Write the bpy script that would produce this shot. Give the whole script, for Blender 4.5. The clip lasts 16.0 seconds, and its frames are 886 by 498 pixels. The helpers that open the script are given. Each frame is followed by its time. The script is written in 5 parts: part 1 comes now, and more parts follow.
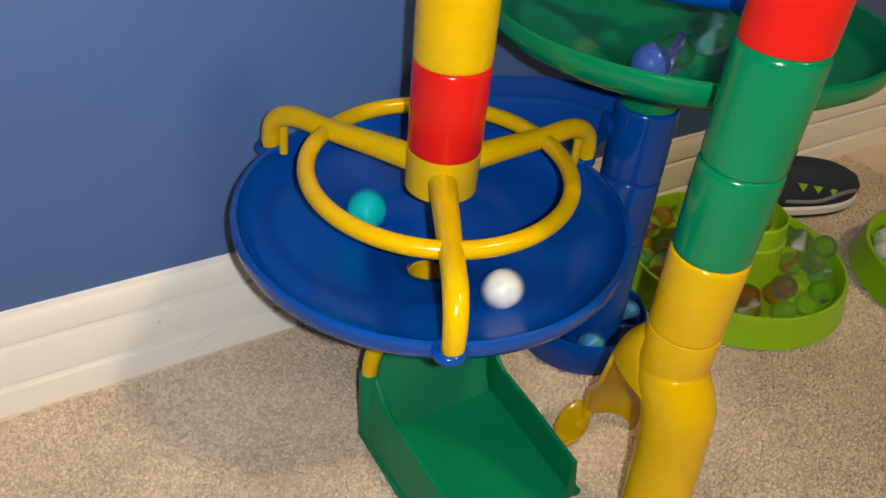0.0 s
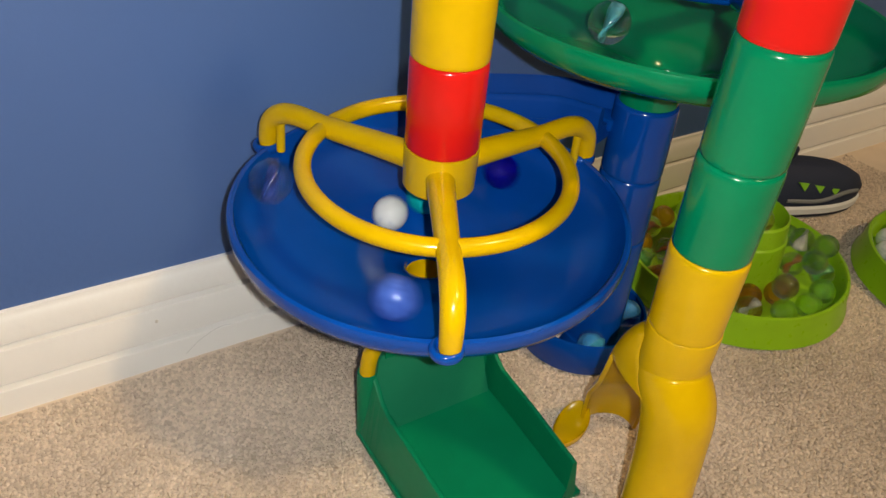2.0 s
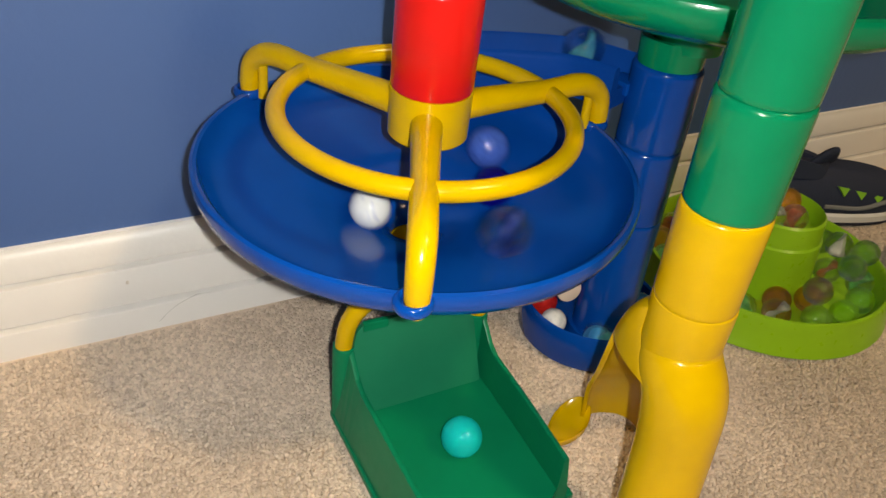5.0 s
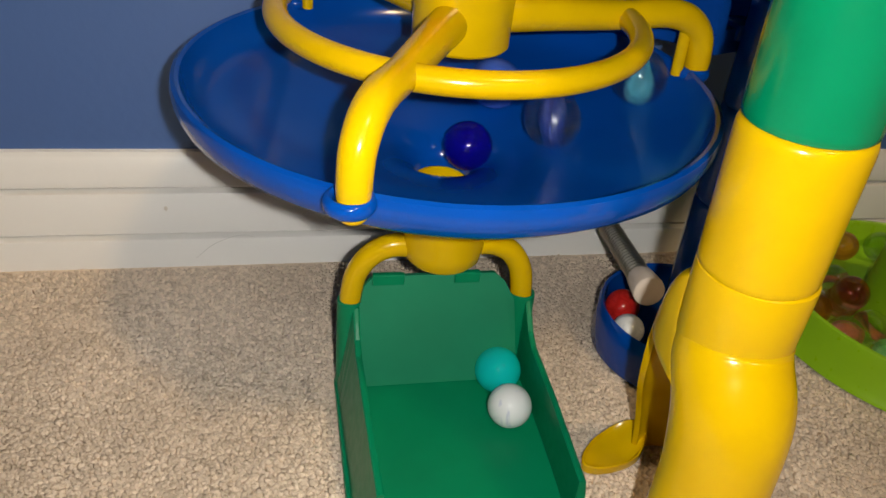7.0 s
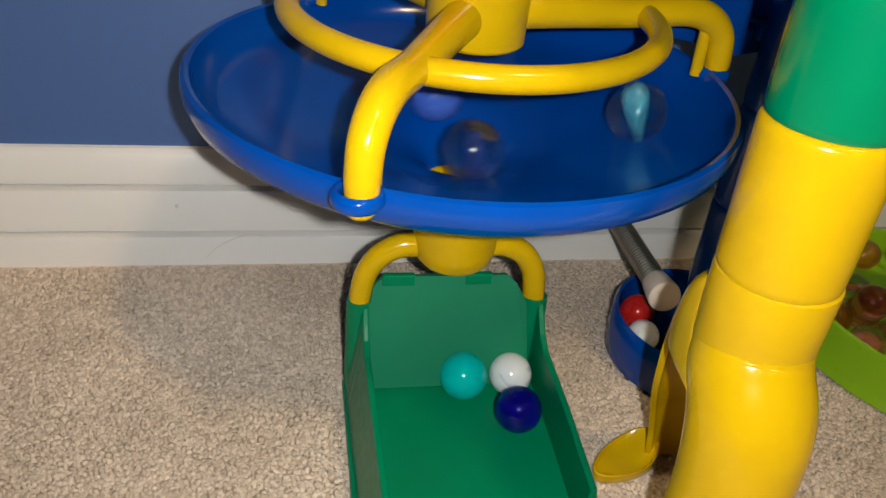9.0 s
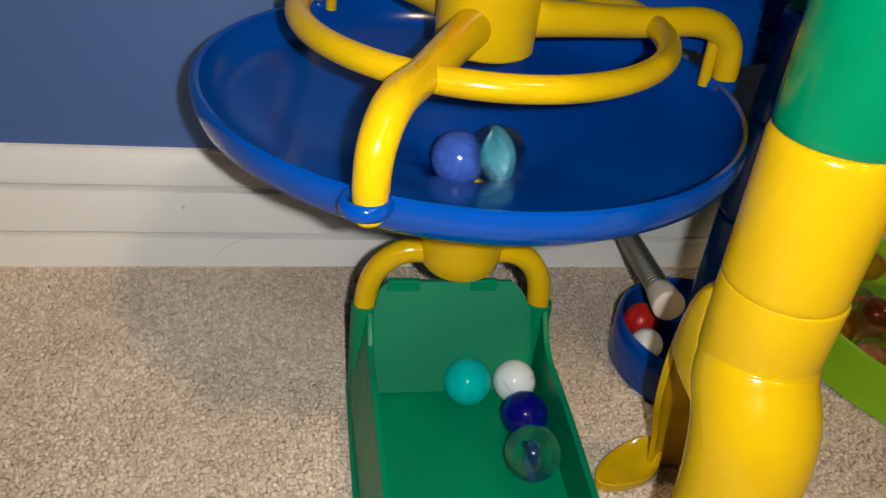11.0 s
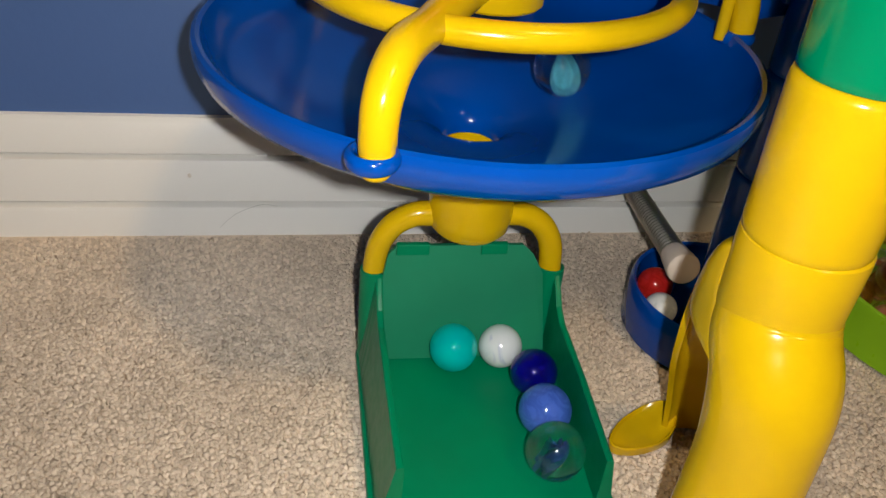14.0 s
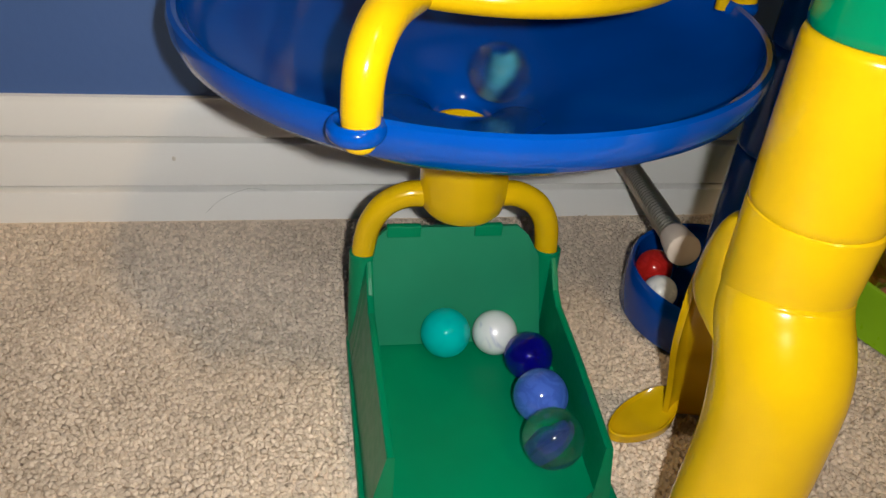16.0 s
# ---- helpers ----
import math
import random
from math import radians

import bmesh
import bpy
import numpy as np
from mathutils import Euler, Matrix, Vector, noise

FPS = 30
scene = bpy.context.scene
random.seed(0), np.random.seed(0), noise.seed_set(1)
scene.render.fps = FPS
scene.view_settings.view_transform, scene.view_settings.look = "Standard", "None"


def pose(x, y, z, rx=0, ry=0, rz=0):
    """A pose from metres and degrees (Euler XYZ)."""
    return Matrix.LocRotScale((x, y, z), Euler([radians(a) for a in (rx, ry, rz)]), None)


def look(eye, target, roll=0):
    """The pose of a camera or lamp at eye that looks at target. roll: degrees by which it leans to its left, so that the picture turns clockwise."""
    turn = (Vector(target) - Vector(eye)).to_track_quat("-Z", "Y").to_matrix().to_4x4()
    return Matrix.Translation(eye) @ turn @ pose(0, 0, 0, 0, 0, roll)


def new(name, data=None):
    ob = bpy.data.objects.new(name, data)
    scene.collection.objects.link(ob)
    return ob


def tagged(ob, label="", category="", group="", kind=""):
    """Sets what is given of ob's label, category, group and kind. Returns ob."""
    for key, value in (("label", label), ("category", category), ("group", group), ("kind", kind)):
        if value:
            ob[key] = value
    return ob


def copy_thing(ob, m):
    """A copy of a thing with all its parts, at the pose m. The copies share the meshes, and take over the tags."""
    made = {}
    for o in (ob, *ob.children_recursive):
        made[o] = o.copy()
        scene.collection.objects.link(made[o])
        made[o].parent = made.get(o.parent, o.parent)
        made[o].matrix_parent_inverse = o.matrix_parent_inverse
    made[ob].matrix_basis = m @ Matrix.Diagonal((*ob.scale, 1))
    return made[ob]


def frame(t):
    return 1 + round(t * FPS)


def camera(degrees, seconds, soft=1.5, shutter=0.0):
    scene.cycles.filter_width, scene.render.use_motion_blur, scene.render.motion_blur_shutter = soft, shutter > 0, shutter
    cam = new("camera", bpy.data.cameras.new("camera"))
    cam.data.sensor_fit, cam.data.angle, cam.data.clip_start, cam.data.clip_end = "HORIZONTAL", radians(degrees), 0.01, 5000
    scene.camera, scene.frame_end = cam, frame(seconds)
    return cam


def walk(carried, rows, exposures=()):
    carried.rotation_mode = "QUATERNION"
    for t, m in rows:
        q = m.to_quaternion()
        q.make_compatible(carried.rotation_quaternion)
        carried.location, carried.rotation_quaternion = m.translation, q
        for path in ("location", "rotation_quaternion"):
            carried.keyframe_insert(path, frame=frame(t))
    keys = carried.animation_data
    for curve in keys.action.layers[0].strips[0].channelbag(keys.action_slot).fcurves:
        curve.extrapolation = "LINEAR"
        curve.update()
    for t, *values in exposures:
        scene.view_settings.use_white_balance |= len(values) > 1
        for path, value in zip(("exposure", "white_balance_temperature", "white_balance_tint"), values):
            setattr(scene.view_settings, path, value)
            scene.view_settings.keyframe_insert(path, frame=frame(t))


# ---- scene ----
# ---- camera ----
cam = camera(60.37, 16.0, soft=1.48, shutter=0.35)
PATH = [
    (0.0, -0.15325, -0.23981, 0.31314, 53.995, -4.081, -30.71),
    (0.5, -0.15173, -0.2405, 0.3137, 54.22, -3.823, -30.952),
    (1.0, -0.15205, -0.24115, 0.31415, 54.335, -3.733, -30.729),
    (1.5, -0.1512, -0.24052, 0.31241, 54.159, -3.97, -30.602),
    (2.0, -0.15097, -0.23983, 0.31037, 54.153, -3.964, -30.606),
    (2.5, -0.1526, -0.24054, 0.30708, 53.895, -4.02, -30.576),
    (3.0, -0.15115, -0.24013, 0.31054, 53.771, -4.027, -30.435),
    (3.5, -0.15016, -0.23936, 0.31056, 53.885, -4.04, -30.452),
    (4.0, -0.14802, -0.23844, 0.30289, 54.222, -4.596, -30.05),
    (6.5, -0.06973, -0.24247, 0.22268, 58.072, -5.102, -15.55),
    (7.0, -0.05576, -0.23647, 0.21401, 58.106, -4.95, -10.757),
    (7.5, -0.05212, -0.23468, 0.20904, 58.107, -4.985, -9.555),
    (8.0, -0.05214, -0.23362, 0.2088, 58.202, -4.922, -9.537),
    (8.5, -0.05303, -0.23381, 0.20921, 58.419, -5.03, -9.6),
    (9.0, -0.0537, -0.23387, 0.20987, 58.46, -5.107, -9.35),
    (11.5, -0.05504, -0.23338, 0.2112, 58.717, -5.76, -8.69),
    (12.0, -0.05534, -0.23318, 0.21125, 58.811, -5.609, -8.721),
    (12.5, -0.05477, -0.23356, 0.21032, 58.703, -5.415, -8.652),
    (13.0, -0.05384, -0.23214, 0.20653, 57.975, -5.138, -8.451),
    (13.5, -0.0532, -0.23152, 0.20383, 57.188, -4.796, -8.389),
    (14.0, -0.05384, -0.23184, 0.20442, 56.794, -4.84, -8.403),
    (14.5, -0.05383, -0.2325, 0.20411, 56.735, -4.706, -8.509),
    (15.0, -0.05281, -0.23161, 0.2012, 56.585, -4.72, -8.757),
    (15.5, -0.05134, -0.22882, 0.19924, 56.431, -4.681, -8.817),
    (16.0, -0.05068, -0.22571, 0.1968, 56.09, -4.639, -8.836),
]
walk(cam, [(t, pose(x, y, z, rx, ry, rz)) for t, x, y, z, rx, ry, rz in PATH], exposures=[(0.0, 0.52, 6550, 10), (4.2, 0.52, 6550, 10), (6.5, 0.10, 6850, 10), (7.3, -0.16, 6350, 10), (12.5, -0.18, 6280, 10), (14.0, -0.17, 6280, 10), (16.0, -0.23, 6280, 10)])

# ---- light ----
world = bpy.data.worlds.new("world")
scene.world = world
world.use_nodes = True
world.node_tree.nodes["Background"].inputs[0].default_value = (0.9, 0.8, 0.7, 1)
world.node_tree.nodes["Background"].inputs[1].default_value = 0.095
CEILING_WATTS = 20.0
TORCH = 110.0

lamp = bpy.data.lights.new("ceiling_lamp", "AREA")
lamp.shape, lamp.size, lamp.energy, lamp.color = "DISK", 0.22, CEILING_WATTS, (1.0, 0.73, 0.40)
lamp_ob = new("ceiling_lamp", lamp)
lamp_ob.matrix_world = look((0.76, -1.42, 2.34), (0.0, 0.0, 0.0))


# ---- materials ----
def mat(name):
    m = bpy.data.materials.new(name)
    m.use_nodes = True
    return m, m.node_tree.nodes, m.node_tree.links, m.node_tree.nodes["Principled BSDF"]


def noise_mix(nodes, links, scale, a, b, detail=4.0, lo=0.35, hi=0.65):
    tc = nodes.new("ShaderNodeTexCoord")
    n = nodes.new("ShaderNodeTexNoise")
    n.inputs["Scale"].default_value = scale
    n.inputs["Detail"].default_value = detail
    ramp = nodes.new("ShaderNodeValToRGB")
    ramp.color_ramp.elements[0].position, ramp.color_ramp.elements[1].position = lo, hi
    ramp.color_ramp.elements[0].color, ramp.color_ramp.elements[1].color = (*a, 1), (*b, 1)
    links.new(tc.outputs["Object"], n.inputs["Vector"])
    links.new(n.outputs["Fac"], ramp.inputs["Fac"])
    return tc, n, ramp


def bump(nodes, links, bsdf, source, strength, distance):
    b = nodes.new("ShaderNodeBump")
    b.inputs["Strength"].default_value, b.inputs["Distance"].default_value = strength, distance
    links.new(source, b.inputs["Height"])
    links.new(b.outputs["Normal"], bsdf.inputs["Normal"])


def plastic(name, col, rough=0.17, dark=0.9, gloss=0.42):
    m, nodes, links, bsdf = mat(name)
    tc, n, ramp = noise_mix(nodes, links, 40, [c * dark for c in col], col, 3.0)
    links.new(ramp.outputs["Color"], bsdf.inputs["Base Color"])
    fine = nodes.new("ShaderNodeTexNoise")
    fine.inputs["Scale"].default_value = 260
    links.new(tc.outputs["Object"], fine.inputs["Vector"])
    mr = nodes.new("ShaderNodeMapRange")
    mr.inputs["To Min"].default_value, mr.inputs["To Max"].default_value = rough * 0.8, rough * 1.35
    links.new(fine.outputs["Fac"], mr.inputs["Value"])
    links.new(mr.outputs["Result"], bsdf.inputs["Roughness"])
    bsdf.inputs["IOR"].default_value = 1.46
    bsdf.inputs["Specular IOR Level"].default_value = gloss
    bump(nodes, links, bsdf, n.outputs["Fac"], 0.06, 0.001)
    return m


YELLOW = plastic("yellow_plastic", (0.68, 0.422, 0.0005))
RED = plastic("red_plastic", (0.66, 0.011, 0.008))
GREEN = plastic("green_plastic", (0.0, 0.21, 0.085))
BLUE = plastic("blue_plastic", (0.0006, 0.058, 0.335), 0.14)
# a slightly darker, rougher blue for the chute
BLUE_MATTE = plastic("matte_blue_plastic", (0.0006, 0.052, 0.300), 0.6, 0.9, 0.12)
# paler green for the tray back: its glossy sheen is put into the colour
GREEN_SHEEN = plastic("sheen_green_plastic", (0.010, 0.205, 0.100), 0.45)
TRAY = plastic("satin_green_plastic", (0.001, 0.200, 0.084), 0.34, 0.9, 0.24)
LIME = plastic("lime_plastic", (0.29, 0.55, 0.012), 0.28)


def paint(name, col, rough, scale, amount=0.93, bump_size=0.0006):
    m, nodes, links, bsdf = mat(name)
    tc, n, ramp = noise_mix(nodes, links, 3.0, [c * amount for c in col], col, 6.0)
    links.new(ramp.outputs["Color"], bsdf.inputs["Base Color"])
    bsdf.inputs["Roughness"].default_value = rough
    fine = nodes.new("ShaderNodeTexNoise")
    fine.inputs["Scale"].default_value = scale
    fine.inputs["Detail"].default_value = 3
    links.new(tc.outputs["Object"], fine.inputs["Vector"])
    bump(nodes, links, bsdf, fine.outputs["Fac"], 0.25, bump_size)
    return m


WALL_BLUE = paint("wall_blue_paint", (0.070, 0.144, 0.368), 0.45, 220)
TRIM_WHITE = paint("trim_white_paint", (0.88, 0.86, 0.83), 0.35, 120)
CEIL_WHITE = paint("ceiling_paint", (0.75, 0.73, 0.70), 0.8, 200)

m, nodes, links, bsdf = mat("carpet")
geo = nodes.new("ShaderNodeNewGeometry")
tc, n, ramp = noise_mix(nodes, links, 9.0, (0.53, 0.438, 0.345), (0.72, 0.603, 0.484), 5.0)
mixr = nodes.new("ShaderNodeMix")
mixr.data_type, mixr.blend_type = "RGBA", "MULTIPLY"
mixr.inputs["Factor"].default_value = 1.0
isl = nodes.new("ShaderNodeValToRGB")
isl.color_ramp.elements[0].color, isl.color_ramp.elements[1].color = (0.82, 0.80, 0.78, 1), (1.20, 1.19, 1.18, 1)
links.new(geo.outputs["Random Per Island"], isl.inputs["Fac"])
links.new(ramp.outputs["Color"], mixr.inputs["A"])
links.new(isl.outputs["Color"], mixr.inputs["B"])
links.new(mixr.outputs["Result"], bsdf.inputs["Base Color"])
bsdf.inputs["Roughness"].default_value = 0.7
bsdf.inputs["Specular IOR Level"].default_value = 0.3
fib = nodes.new("ShaderNodeTexNoise")
fib.inputs["Scale"].default_value = 1300
fib.inputs["Detail"].default_value = 2
links.new(tc.outputs["Object"], fib.inputs["Vector"])
bump(nodes, links, bsdf, fib.outputs["Fac"], 0.9, 0.0007)
CARPET = m


# ---- mesh helpers ----
def part(name, bm, material, parent=None, label="", smooth=True):
    me = bpy.data.meshes.new(name)
    bmesh.ops.recalc_face_normals(bm, faces=bm.faces)
    bm.to_mesh(me)
    bm.free()
    if smooth:
        me.shade_smooth()
        me.set_sharp_from_angle(angle=radians(38))
    me.materials.append(material)
    ob = new(name, me)
    if parent:
        ob.parent = parent
    if label:
        tagged(ob, label)
    return ob


def thing(name, m, label, category, group="", kind=""):
    ob = new(name)
    ob.empty_display_size = 0.01
    ob.matrix_basis = m
    return tagged(ob, label, category, group, kind)


def lathe(profile, n=96, bm=None, closed=True, at=(0, 0, 0)):
    """Turn a closed (r, z) outline round the z axis."""
    bm = bm or bmesh.new()
    rings = []
    for i in range(n):
        a = 2 * math.pi * i / n
        rings.append([bm.verts.new((at[0] + r * math.cos(a), at[1] + r * math.sin(a), at[2] + z)) for r, z in profile])
    k = len(profile)
    for i in range(n):
        p, q = rings[i], rings[(i + 1) % n]
        for j in range(k if closed else k - 1):
            bm.faces.new((p[j], q[j], q[(j + 1) % k], p[(j + 1) % k]))
    return bm


def sweep(path, radii, n=20, bm=None, cap=True, squash=1.0):
    """A round bar along a path."""
    bm = bm or bmesh.new()
    path = [Vector(p) for p in path]
    if not hasattr(radii, "__len__"):
        radii = [radii] * len(path)
    rings, prev = [], None
    for i, p in enumerate(path):
        d = (path[min(i + 1, len(path) - 1)] - path[max(i - 1, 0)]).normalized()
        if prev is None:
            side = d.orthogonal().normalized()
        else:
            side = (prev - d * prev.dot(d)).normalized()
        prev = side
        up = d.cross(side)
        rings.append([bm.verts.new(p + radii[i] * (math.cos(2 * math.pi * k / n) * side + squash * math.sin(2 * math.pi * k / n) * up)) for k in range(n)])
    for a, b in zip(rings, rings[1:]):
        for k in range(n):
            bm.faces.new((a[k], a[(k + 1) % n], b[(k + 1) % n], b[k]))
    if cap:
        bm.faces.new(rings[0][::-1])
        bm.faces.new(rings[-1])
    return bm


def smooth_path(pts, steps=8):
    """Catmull-Rom through the points."""
    pts = [Vector(p) for p in pts]
    ext = [2 * pts[0] - pts[1]] + pts + [2 * pts[-1] - pts[-2]]
    out = []
    for i in range(1, len(ext) - 2):
        a, b, c, d = ext[i - 1:i + 3]
        for s in range(steps):
            t = s / steps
            out.append(0.5 * (2 * b + (c - a) * t + (2 * a - 5 * b + 4 * c - d) * t * t + (3 * b - a - 3 * c + d) * t ** 3))
    return out + [pts[-1]]


def box(bm, lo, hi, bevel=0.0):
    r = bmesh.ops.create_cube(bm, size=1.0)
    bmesh.ops.scale(bm, verts=r["verts"], vec=[h - l for l, h in zip(lo, hi)])
    bmesh.ops.translate(bm, verts=r["verts"], vec=[(h + l) / 2 for l, h in zip(lo, hi)])
    if bevel:
        es = list({e for v in r["verts"] for e in v.link_edges})
        bmesh.ops.bevel(bm, geom=es, offset=bevel, segments=2, profile=0.5, affect="EDGES")
    return bm


def prism(bm, outline, z0, z1):
    """An upright prism over a plan outline."""
    lo = [bm.verts.new((x, y, z0)) for x, y in outline]
    hi = [bm.verts.new((x, y, z1)) for x, y in outline]
    k = len(outline)
    bm.faces.new(lo[::-1])
    bm.faces.new(hi)
    for i in range(k):
        bm.faces.new((lo[i], lo[(i + 1) % k], hi[(i + 1) % k], hi[i]))
    return bm


def slab(bm, quad, thick):
    """A plate of even thickness below four corners (or more)."""
    q = [Vector(p) for p in quad]
    nrm = (q[1] - q[0]).cross(q[2] - q[0]).normalized()
    a = [bm.verts.new(p) for p in q]
    b = [bm.verts.new(p - nrm * thick) for p in q]
    k = len(q)
    bm.faces.new(a)
    bm.faces.new(b[::-1])
    for i in range(k):
        bm.faces.new((a[i], b[i], b[(i + 1) % k], a[(i + 1) % k]))
    return bm


# ---- room ----
WALL_Y = 0.101
bm = box(bmesh.new(), (-1.7, WALL_Y, -0.02), (2.3, WALL_Y + 0.12, 2.42))
tagged(part("wall_north", bm, WALL_BLUE, smooth=False), "blue painted wall behind the marble run", "wall", kind="structure")
for nm, lo, hi in (("wall_south", (-1.7, -3.2, -0.02), (2.3, -3.08, 2.42)), ("wall_west", (-1.82, -3.2, -0.02), (-1.7, 0.221, 2.42)), ("wall_east", (2.3, -3.2, -0.02), (2.42, 0.221, 2.42))):
    tagged(part(nm, box(bmesh.new(), lo, hi), WALL_BLUE, smooth=False), "plain blue painted bedroom wall", "wall", kind="structure")
tagged(part("ceiling", box(bmesh.new(), (-1.7, -3.08, 2.40), (2.3, WALL_Y, 2.46)), CEIL_WHITE, smooth=False), "plain white ceiling", "ceiling", kind="structure")
bm = box(bmesh.new(), (-1.7, -3.08, -0.06), (2.3, WALL_Y, -0.0015))
tagged(part("floor", bm, CARPET, smooth=False), "beige carpeted floor", "floor", kind="structure")


def carpet_pile(x0, x1, y0, y1, pitch):
    """Short looped tufts, each a small uneven lump, joined into one sheet."""
    ico = bmesh.new()
    bmesh.ops.create_icosphere(ico, subdivisions=1, radius=1.0)
    base = np.array([v.co[:] for v in ico.verts])
    tri = np.array([[v.index for v in f.verts] for f in ico.faces])
    ico.free()
    nx, ny = int((x1 - x0) / pitch), int((y1 - y0) / (pitch * 0.87))
    gx, gy = np.meshgrid(np.arange(nx), np.arange(ny))
    rng = np.random.default_rng(5)
    k = gx.size
    cx = x0 + pitch * (gx.ravel() + 0.5 * (gy.ravel() % 2)) + rng.normal(0, 0.28 * pitch, k)
    cy = y0 + pitch * 0.87 * gy.ravel() + rng.normal(0, 0.28 * pitch, k)
    keep = cy < WALL_Y - 0.012
    cx, cy = cx[keep], cy[keep]
    k = len(cx)
    rad = pitch * rng.uniform(0.60, 0.88, (k, 3)) * np.array([1, 1, 1.05])
    low = 0.00035 * np.sin(cx * 61 + 3 * np.sin(cy * 47)) + 0.00025 * np.sin(cy * 83 + 2 * np.sin(cx * 37))
    cz = -0.0012 + low + rng.normal(0, 0.00032, k)
    ang = rng.uniform(0, 2 * np.pi, k)
    c, s_ = np.cos(ang), np.sin(ang)
    loc = base[None] * rad[:, None, :] * (1 + rng.normal(0, 0.20, (k, len(base), 1)))
    vx = loc[..., 0] * c[:, None] - loc[..., 1] * s_[:, None] + cx[:, None]
    vy = loc[..., 0] * s_[:, None] + loc[..., 1] * c[:, None] + cy[:, None]
    vz = loc[..., 2] + cz[:, None]
    verts = np.stack([vx, vy, vz], -1).reshape(-1, 3)
    faces = (tri[None] + (np.arange(k) * len(base))[:, None, None]).reshape(-1, 3)
    me = bpy.data.meshes.new("carpet_pile")
    me.from_pydata(verts.tolist(), [], faces.tolist())
    me.shade_smooth()
    me.materials.append(CARPET)
    return tagged(new("carpet_pile", me), "beige looped carpet pile", "carpet", kind="stuff")


carpet_pile(-0.28, 0.50, -0.175, WALL_Y, 0.00168)

# baseboard: moulded profile extruded along the wall
PROFILE = [(0, -0.004), (-0.009, -0.004), (-0.009, 0.0125), (-0.0085, 0.0138), (-0.0062, 0.0142), (-0.0022, 0.0144), (-0.0022, 0.0156), (-0.0058, 0.0158), (-0.00634, 0.0164), (-0.00634, 0.0364), (-0.0059, 0.0374), (-0.0034, 0.0378), (-0.0012, 0.0381), (-0.0012, 0.0392), (-0.0040, 0.0396), (-0.00504, 0.0404), (-0.00515, 0.0415), (-0.0049, 0.044), (-0.00446, 0.048), (-0.00374, 0.0515), (-0.00259, 0.054), (-0.00187, 0.055), (-0.00173, 0.057), (0, 0.0576)]
bm = bmesh.new()
ends = [[bm.verts.new((x, WALL_Y + y, z)) for y, z in PROFILE] for x in (-1.7, 2.3)]
for i in range(len(PROFILE)):
    j = (i + 1) % len(PROFILE)
    bm.faces.new((ends[0][i], ends[0][j], ends[1][j], ends[1][i]))
bm.faces.new(ends[0]), bm.faces.new(ends[1][::-1])
tagged(part("baseboard", bm, TRIM_WHITE), "white moulded baseboard along the blue wall", "baseboard", kind="structure")


# ---- marble run: funnel tower ----
TILT = pose(0, 0, 0.072, 2.31, -0.49, 0)
Z0 = 0.072
FEET = (-116.5, 3.3, 122.9)
BOWL_CURVE = [(0.0094, -0.0034), (0.0096, -0.0010), (0.0102, 0.0008), (0.0113, 0.0025), (0.0135, 0.0045), (0.018, 0.0075), (0.024, 0.0104), (0.034, 0.0141), (0.050, 0.0186), (0.066, 0.0226), (0.0745, 0.0252), (0.0795, 0.0295), (0.0818, 0.0340), (0.0826, 0.0368)]


def funnel(name, m, material, label, feet, k=1.0, group="funnel dishes"):
    """A wide dish with a throat in the middle, a rolled rim and three lugs; z is counted from the hole."""
    t = thing(name, m, label, "toy funnel", group)
    under = [(0.0838, 0.0374), (0.0850, 0.0368), (0.0855, 0.0350), (0.0852, 0.0318), (0.0838, 0.0284), (0.0785, 0.0242), (0.066, 0.0192), (0.050, 0.0152), (0.034, 0.0107), (0.024, 0.0070), (0.0180, 0.0034), (0.0152, 0.0002), (0.0145, -0.0034)]
    dish = part("dish", lathe([(r * k if r > 0.02 else r, z) for r, z in BOWL_CURVE + under], 128), material, t)
    for a in feet:
        c, s = math.cos(radians(a)), math.sin(radians(a))
        bm = lathe([(0.0050 + 0.0015 * math.cos(radians(30 * j)), 0.0354 + 0.0022 * math.sin(radians(30 * j))) for j in range(12)], 36, at=(0.0866 * k * c, 0.0866 * k * s, 0))
        part("lug", bm, material, dish)
    return t


HOLE = TILT @ pose(-0.0009, 0.0006, 0.0964 - Z0)
funnel("funnel_dish", HOLE, BLUE, "glossy blue plastic funnel dish under a yellow bridge", FEET, 1.018)

RING = 0.0562
ring_z = 0.1517 - Z0
SEAM = 0.1622 - Z0


